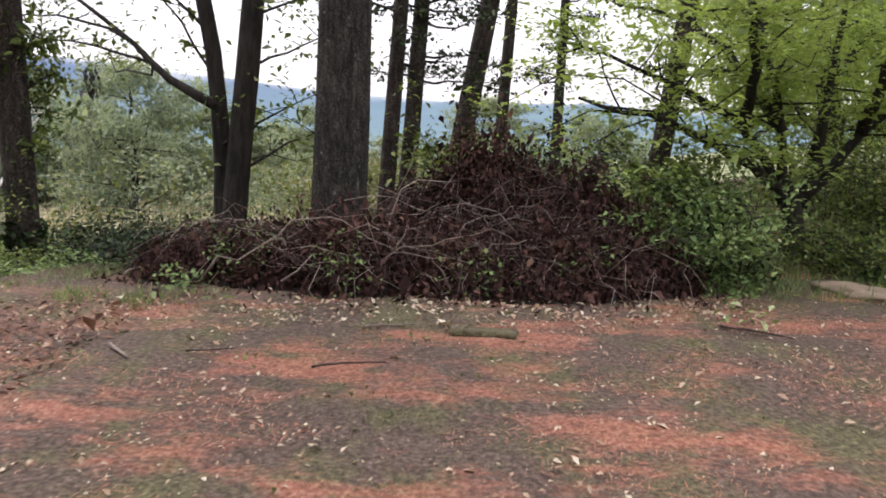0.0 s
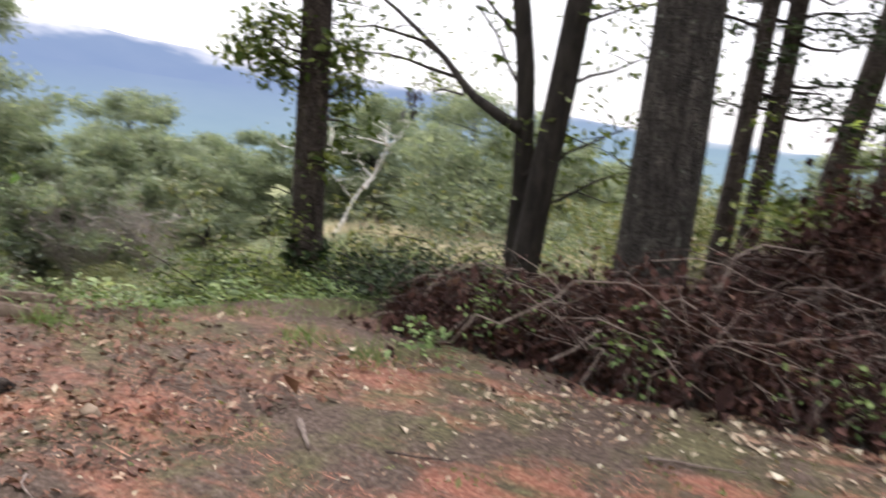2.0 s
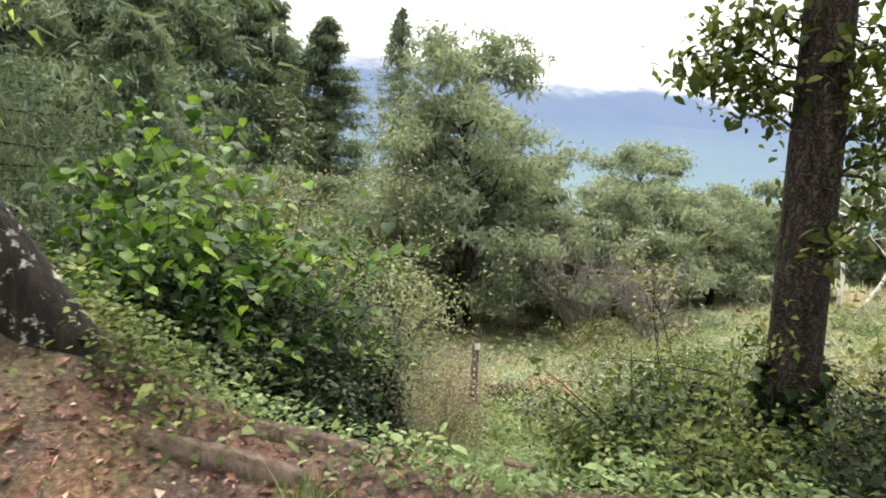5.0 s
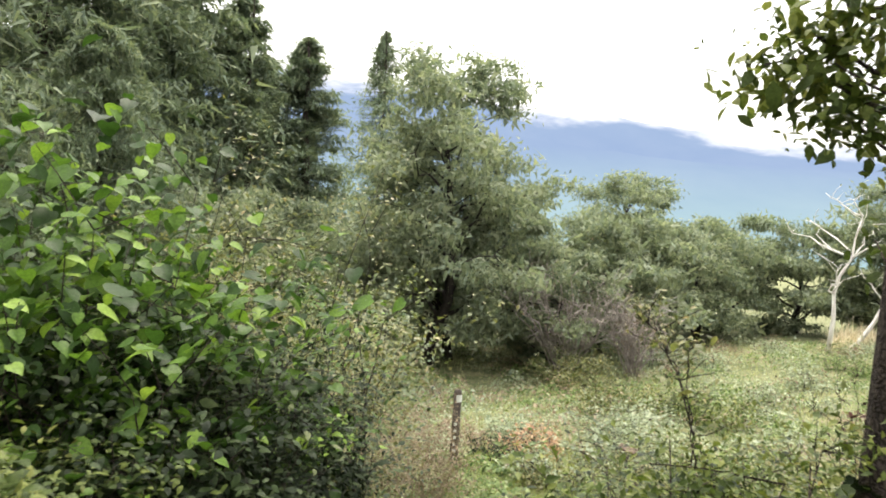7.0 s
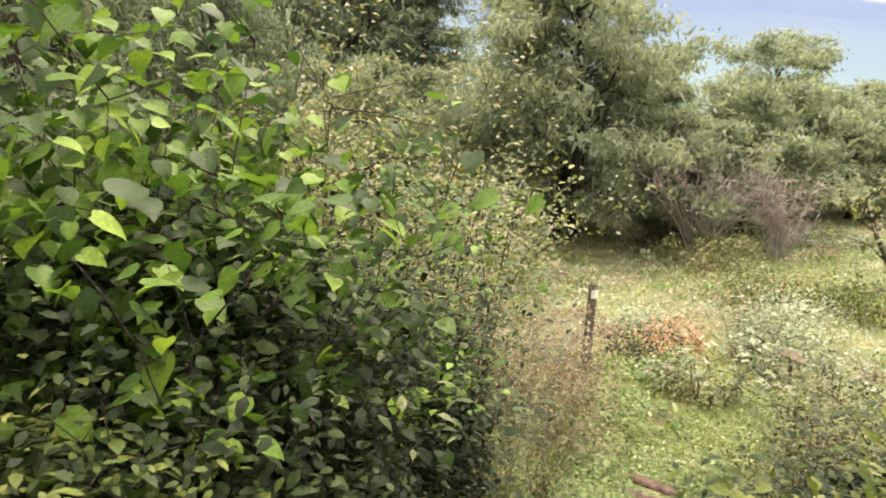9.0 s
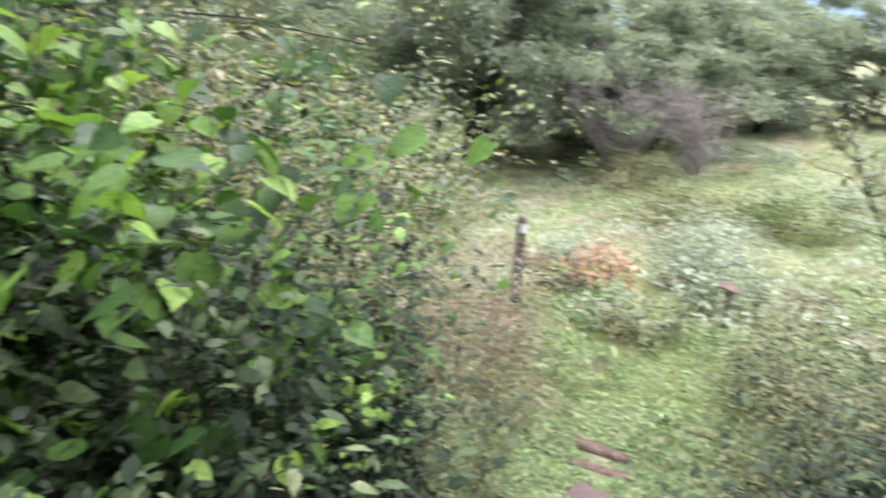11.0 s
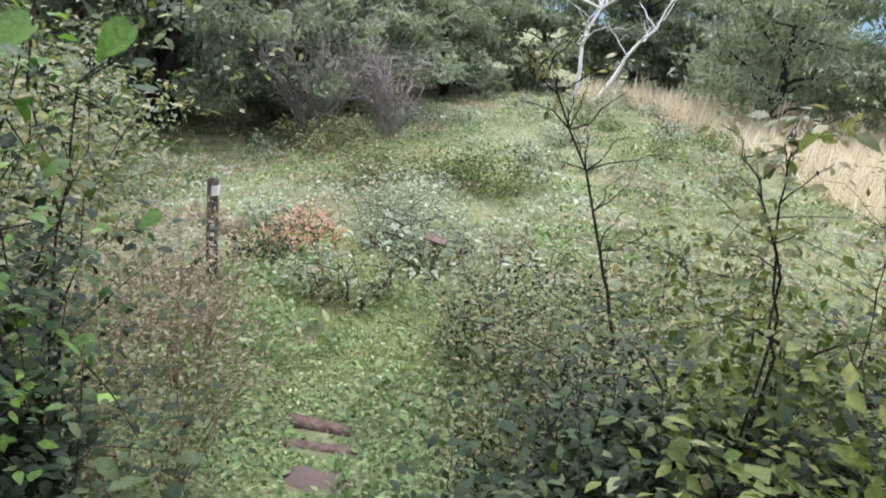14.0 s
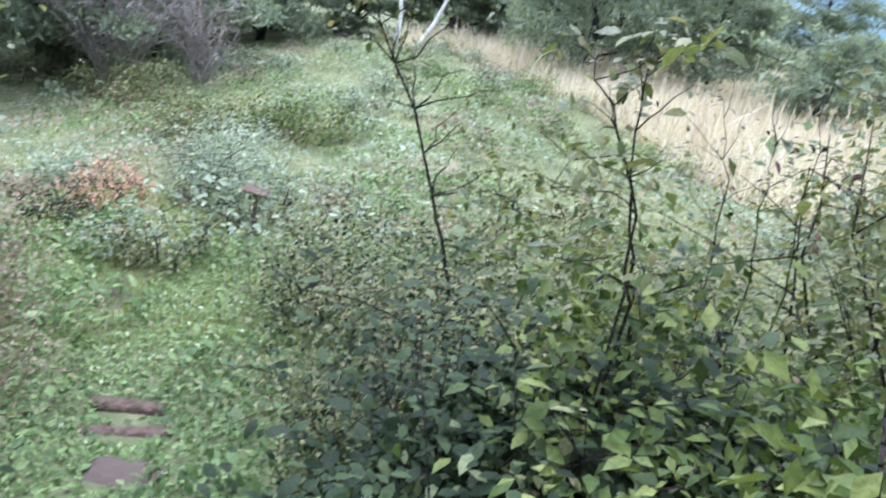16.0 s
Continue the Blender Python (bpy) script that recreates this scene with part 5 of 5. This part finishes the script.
for nm, n, k0, ph, mat, size, lab in (("meadow_weeds", 90000, .55, 0, WEED_GREEN, .075, "green leafy weeds in the meadow"), ("pale_weeds", 70000, .7, 9, WEED_PALE, .075, "pale grey-green weeds in the meadow"), ("dry_weeds", 60000, .8, 21, WEED_BROWN, .07, "brown dry weeds in the meadow")):
    x, y = scatter(n, 7.5, 33, -9, 12, R2, lambda x, y, s, u: (lumpy(x + ph, y - ph, k0) + R2.normal(0, .2, len(x)) > .25) & ((abs(u - .3 - .05 * s) > .9) | (s > 11)) & (R2.uniform(size=len(s)) < 24 / (s + 5)))
    hump = np.clip(lumpy(x + ph, y - ph, k0), 0, 1) * (.3 + .6 * np.clip(lumpy(x, y, 1.9), 0, 1))
    blades(nm, x, y, size, mat, lab, R2, .5, "weeds", "blade", -.15, .02 + hump * np.sqrt(R2.uniform(size=len(x))))
x, y = scatter(11000, -.35, 1.2, -.6, 4.6, R2, lambda x, y, s, u: (lumpy(x, y, 1.8) > -.25))
blades("edge_weeds", x, y, .034, WEED_GREEN, "fresh green weeds along the terrace edge", R2, .4, "weeds", "leaflet", -.1, .02 + .2 * np.clip(lumpy(x, y, 2.4), 0, 1) * R2.uniform(size=len(x)))
x, y = R2.uniform(-2.3, -.9, 2600), R2.normal(5.72, .2, 2600)
k = lumpy(x, y, 2.6) > .4
blades("pile_weeds", x[k], y[k] - .1 * x[k] - .2, .034, WEED_GREEN, "green weeds growing out of the brushwood's edge", R2, .4, "weeds", "leaflet", -.1, .04 + heap(x[k], y[k] - .1 * x[k] - .2) + .16 * R2.uniform(size=int(k.sum())))
x, y = R2.uniform(-4.9, -1.9, 9000), R2.uniform(5.2, 7.2, 9000)
k = (slope_s(x, y) > -.75 + .5 * lumpy(x, y, 2)) & (slope_s(x, y) < 1) & (lumpy(x, y, 1.7) > -.1)
blades("edge_grass", x[k], y[k], .06, WEED_GREEN, "short grass along the terrace edge", R2, .6)
x, y = R2.uniform(1.7, 10, 42000), R2.uniform(6.0, 13, 42000)
blades("wood_grass", x, y, .1, WEED_GREEN, "short green grass under the spreading tree", R2, .6)
# weeds on the bank beside the timbers
x, y = R2.normal(-4.5, .22, 800), R2.normal(4.75, .2, 800)
blades("bank_weeds", x, y, .034, WEED_GREEN, "fresh green weeds between the timbers", R2, .4, "weeds", "leaflet", -.2, .02 + .16 * R2.uniform(size=len(x)))
x, y = np.concatenate([R2.normal(-5.2, .3, 1700), R2.normal(-4.55, .16, 420), R2.normal(-4.35, .22, 420)]), np.concatenate([R2.normal(4.25, .3, 1700), R2.normal(4.08, .12, 420), R2.normal(4.2, .14, 420)])
blades("bank_creeper", x, y, .036, LEAF_GREEN, "green weeds under the leaning trunk", R2, .35, "weeds", "leaflet", -.1, .02 + .22 * R2.uniform(size=len(x)))
for cx, cy, n, nm in ((-3.64, 4.53, 320, "grass_tuft"), (-2.5, 5.35, 260, "grass_tuft"), (-2.0, 5.3, 160, "grass_tuft"), (-.95, 2.25, 60, "grass_tuft"), (-3.3, 5.0, 90, "grass_tuft")):
    o = on_land(cx, cy)
    t = part(nm, leaves(np.column_stack([R2.normal(0, .1, n), R2.normal(0, .08, n), np.zeros(n) - .01]), .085, "needle", .7, R2, .35, -.9), WEED_GREEN)
    t.location = o
    tagged(t, "tuft of fresh green grass on the soil", "grass", "grass tufts", "stuff")

# ---- litter on the terrace ----
x, y = R2.uniform(-5.0, 4.0, 18000), R2.uniform(.6, 6.4, 18000)
k = (slope_s(x, y) < .2) & (lumpy(x, y, 2.2) + R2.normal(0, .6, 18000) > .3)
blades("fallen_leaves", x[k], y[k], .022, LEAF_PALE, "pale and brown fallen leaves on the soil", R2, .3, "leaf litter", "curl", 0, .006, .45)
x, y = R2.uniform(-2.5, 2.2, 900), R2.normal(5.35, .2, 900) + .0
blades("leaf_drift", x, y + .12 * x, .036, LEAF_PALE, "drift of pale leaves before the brush pile", R2, .4, "leaf litter", "curl", 0, .01)
x, y = R2.uniform(-5.2, -1.9, 3600), R2.uniform(2.6, 5.2, 3600)
k = slope_s(x, y) < .25
x, y = x[k], y[k]
blades("bank_litter", x, y, .042, LEAF_LITTER, "red-brown withered leaves on the bank", R2, .4, "leaf litter", "curl", 0, .01)
x, y = R2.uniform(-5, 4, 60000), R2.uniform(.5, 6, 60000)
k = (slope_s(x, y) < .2) & (lumpy(x * .6, y * 1.3, 1.6) > .1)
NEEDLE = leaf_mat("red_pine_needles", [(0.0, (0.16, 0.06, 0.04)), (0.5, (0.38, 0.16, 0.11)), (1.0, (0.5, 0.27, 0.19))], 0.05, 0.85, 3.0)
blades("pine_needles", x[k], y[k], .045, NEEDLE, "red-brown fallen pine needles on the soil", R2, .12, "leaf litter", "needle", 0, .006)
x, y = R2.uniform(-5, 4, 7000), R2.uniform(.5, 5.6, 7000)
k = (slope_s(x, y) < .2) & (lumpy(x + 3, y * 1.2, 1.9) > .35)
blades("moss_sprigs", x[k], y[k], .022, LEAF_OLIVE, "moss and seedlings on the bare soil", R2, .6, "moss", "blade", -.4, .004)


def stick(p0, p1, r, mat, label, seed):
    rng = np.random.default_rng(seed)
    a, b = np.array(on_land(*p0, r)), np.array(on_land(*p1, r))
    line = bend(a, b, 7, .07, .0, rng)
    line[:, 2] = land(line[:, 0], line[:, 1]) + r * .9 + .012
    return tagged(part("stick", tube(line, np.linspace(r, r * .45, 7), 6, .06, rng), mat, smooth=True), label, "stick", "fallen sticks")


stick((-1.78, 4.33), (-1.60, 4.14), .014, TWIG_PALE, "pale broken stick on the soil", 1)
stick((-.62, 4.12), (-.25, 4.22), .008, TWIG_DEAD, "thin grey twig on the soil", 2)
stick((-.25, 2.6), (.1, 2.75), .006, TWIG_DEAD, "thin dark twig on the soil", 3)
stick((.75, 2.35), (.62, 2.65), .007, TWIG_PALE, "forked twig on the soil", 4)
stick((-1.35, 4.3), (-1.1, 4.38), .006, TWIG_DEAD, "thin dark twig near the leaves", 5)
stick((-.5, 4.9), (-.1, 5.0), .007, TWIG_PALE, "pale twig before the brush pile", 6)
stick((1.75, 5.2), (2.15, 5.0), .009, TWIG_DEAD, "grey twig beside the shrub", 7)
stick((-2.2, 3.4), (-1.95, 3.25), .006, TWIG_PALE, "short pale twig on the soil", 8)
stick((2.2, 3.85), (2.3, 4.0), .008, TWIG_DEAD, "short stub of twig in the soil", 9)


EARTH = plain_mat("trodden_earth", (0.035, 0.024, 0.02), (0.11, 0.078, 0.062), 30, 0.95, 0.7)


def lump(name, at, size, mat, label, category, seed, sink=.25, rough=.3):
    rng = np.random.default_rng(seed)
    bm = bmesh.new()
    bmesh.ops.create_icosphere(bm, subdivisions=3, radius=1)
    ph = rng.uniform(0, 6, 6)
    for v in bm.verts:
        c = v.co
        k = 1 + rough * (math.sin(3 * c.x + ph[0]) * math.sin(3 * c.y + ph[1]) + .6 * math.sin(6 * c.z + ph[2]) * math.sin(5 * c.x + ph[3])) + rng.normal() * .02
        v.co = Vector((c.x * size[0], c.y * size[1], c.z * size[2])) * k
    ob = part(name, bm, mat, smooth=True)
    ob.location = on_land(at[0], at[1], size[2] * (1 - 2 * sink))
    ob.rotation_euler = (0, 0, rng.uniform(0, 6))
    return tagged(ob, label, category, "stones on the terrace")


lump("stone", (-3.03, 3.65), (.048, .04, .034), BARK_BROWN, "small mossy brown stone on the soil", "stone", 1)
lump("stone", (-2.99, 3.84), (.065, .05, .04), BARK_BROWN, "rough brown stone on the soil", "stone", 2)
lump("stone", (-2.64, 3.42), (.075, .045, .028), STONE, "flat pale brown stone on the soil", "stone", 3)
lump("stone", (-2.5, 3.9), (.04, .035, .025), STONE, "small brown stone on the soil", "stone", 4)
lump("soil_clod", (1.12, 1.98), (.09, .05, .03), BARK_DARK, "dark wet clod of soil", "clod", 5, .3)
for cx, cy, n in ((-7.12, 7.56, 2), (-9.05, 9.05, 4)):
    lump("bare_earth", (cx, cy), (.2, .14, .011), EARTH, "trodden patch of bare brown earth on the path", "earth", 20 + n, .3)
lump("earth_mound", (3.1, 6.3), (.3, .16, .06), STONE, "low hump of brown earth beside the grass", "earth mound", 6, .35)


def timber(name, p0, p1, w, hgt, mat, label, category, seed=0, group="", lift=.2):
    """A squared, worn timber from p0 to p1 with rounded edges, sunk a little."""
    rng = np.random.default_rng(seed)
    a, b = np.array(on_land(*p0)), np.array(on_land(*p1))
    d = b - a
    length = float(np.linalg.norm(d))
    bm = bmesh.new()
    bmesh.ops.create_cube(bm, size=1)
    bmesh.ops.scale(bm, vec=(length, w, hgt), verts=bm.verts)
    bmesh.ops.subdivide_edges(bm, edges=[e for e in bm.edges if abs((e.verts[0].co - e.verts[1].co).x) > length * .5], cuts=9)
    bmesh.ops.bevel(bm, geom=bm.edges[:], offset=min(w, hgt) * .12, segments=2, affect="EDGES", clamp_overlap=True)
    for v in bm.verts:
        v.co += Vector(rng.normal(size=3) * .0025)
        v.co.z += .006 * math.sin(v.co.x * 9 + seed)
    ob = part(name, bm, mat, smooth=True)
    ob.matrix_world = Matrix.Translation((a + b) / 2 + [0, 0, hgt * lift]) @ Vector(d).to_track_quat("X", "Z").to_matrix().to_4x4()
    return tagged(ob, label, category, group)


timber("timber_beam", (-4.16, 4.06), (-3.84, 4.60), .09, .11, WOOD_GREY, "weathered brown timber laid across the bank", "timber", seed=1, group="edge timbers", lift=-.12)
timber("timber_beam", (-4.30, 4.50), (-3.99, 4.98), .09, .11, WOOD_GREY, "weathered brown timber with weeds around", "timber", seed=2, group="edge timbers", lift=-.12)
ST = "worn wooden step half buried in weeds"
timber("path_step", (-7.93, 8.02), (-7.59, 8.22), .1, .06, WOOD_STEP, ST, "step", seed=3, group="path steps", lift=.0)
timber("path_step", (-7.68, 7.76), (-7.34, 8.04), .09, .06, WOOD_STEP, ST, "step", seed=4, group="path steps", lift=.0)
timber("rotten_board", (.06, 4.9), (.46, 4.83), .13, .045, MOSSY, "mossy rotten piece of wood on the soil", "rotten wood", seed=6)


def leaning_trunk():
    rng = np.random.default_rng(71)
    o = np.array(on_land(-4.72, 3.84))
    t = thing("leaning_trunk", o, "dark leaning tree trunk blotched with pale lichen", "tree")
    line = np.array([(-4.68, 4.0, .05), (-4.72, 3.86, .3), (-4.78, 3.66, .66), (-4.82, 3.46, 1.0), (-4.86, 3.25, 1.34), (-4.95, 2.8, 2.0), (-5.1, 2.1, 3.2)]) - o
    part("trunk", tube(line, [.19, .165, .15, .14, .135, .12, .06], 18, .04, rng), BARK_LICHEN, t, smooth=True)
    bm = bmesh.new()
    bmesh.ops.create_cone(bm, cap_ends=True, segments=28, radius1=.06, radius2=.06, depth=.012)
    bmesh.ops.bevel(bm, geom=bm.edges[:], offset=.003, segments=2, affect="EDGES")
    tag = part("orange_tag", bm, ORANGE, t, "round orange marker on the bark", True)
    tag.matrix_basis = Matrix.Translation(np.array(TAG_AT) - o) @ Vector((3.6, .6, -.1)).to_track_quat("Z", "Y").to_matrix().to_4x4()


TAG_AT = (-4.68, 3.32, 1.27)
leaning_trunk()


def post():
    o = np.array(on_land(-10.52, 9.13))
    t = thing("marker_post", o, "weathered dark wooden post with white paint marks", "post")
    hgt = .98
    bm = bmesh.new()
    bmesh.ops.create_cone(bm, cap_ends=True, segments=12, radius1=.055, radius2=.048, depth=hgt + .3)
    bmesh.ops.translate(bm, vec=(0, 0, (hgt - .3) / 2), verts=bm.verts)
    bmesh.ops.bevel(bm, geom=[e for e in bm.edges if e.verts[0].co.z > hgt - .01 and e.verts[1].co.z > hgt - .01], offset=.012, segments=2, affect="EDGES")
    part("shaft", bm, WOOD_POST, t, smooth=True)
    # white band near the top and worn marks down the shaft, facing the terrace
    away = math.atan2(4.9 - 9.13, -4.0 + 10.52)

    def patch(name, z0, z1, a0, a1):
        a = np.linspace(a0, a1, 7)
        r = .058
        v = np.concatenate([np.stack([np.cos(a) * r, np.sin(a) * r, np.full(7, z)], -1) for z in (z0, z1)])
        w = v * [.9, .9, 1]
        j = np.arange(6)
        q = np.stack([j, j + 1, j + 8, j + 7], -1)
        part(name, (np.concatenate([v, w]), [np.concatenate([q, q[:, ::-1] + 14])]), PAINT_WHITE, t, "flaking white paint")
    patch("white_band", hgt - .14, hgt - .05, away - .2, away + 1.4)
    for k in range(6):
        z = .12 + k * .085
        patch("white_mark", z, z + .035, away - .35, away + .25)


post()


def little_board():
    o = np.array(on_land(-9.75, 11.25))
    t = thing("low_sign", o, "small grey board on a short stake", "sign")
    bm = bmesh.new()
    bmesh.ops.create_cone(bm, cap_ends=True, segments=8, radius1=.025, radius2=.022, depth=.6)
    bmesh.ops.translate(bm, vec=(0, 0, .2), verts=bm.verts)
    part("stake", bm, WOOD_POST, t, smooth=True)
    bm = bmesh.new()
    bmesh.ops.create_cube(bm, size=1)
    bmesh.ops.scale(bm, vec=(.24, .13, .025), verts=bm.verts)
    bmesh.ops.bevel(bm, geom=bm.edges[:], offset=.005, segments=2, affect="EDGES")
    b = part("board", bm, WOOD_GREY, t)
    b.matrix_basis = pose(0, 0, .51, 14, 6, 25)


little_board()
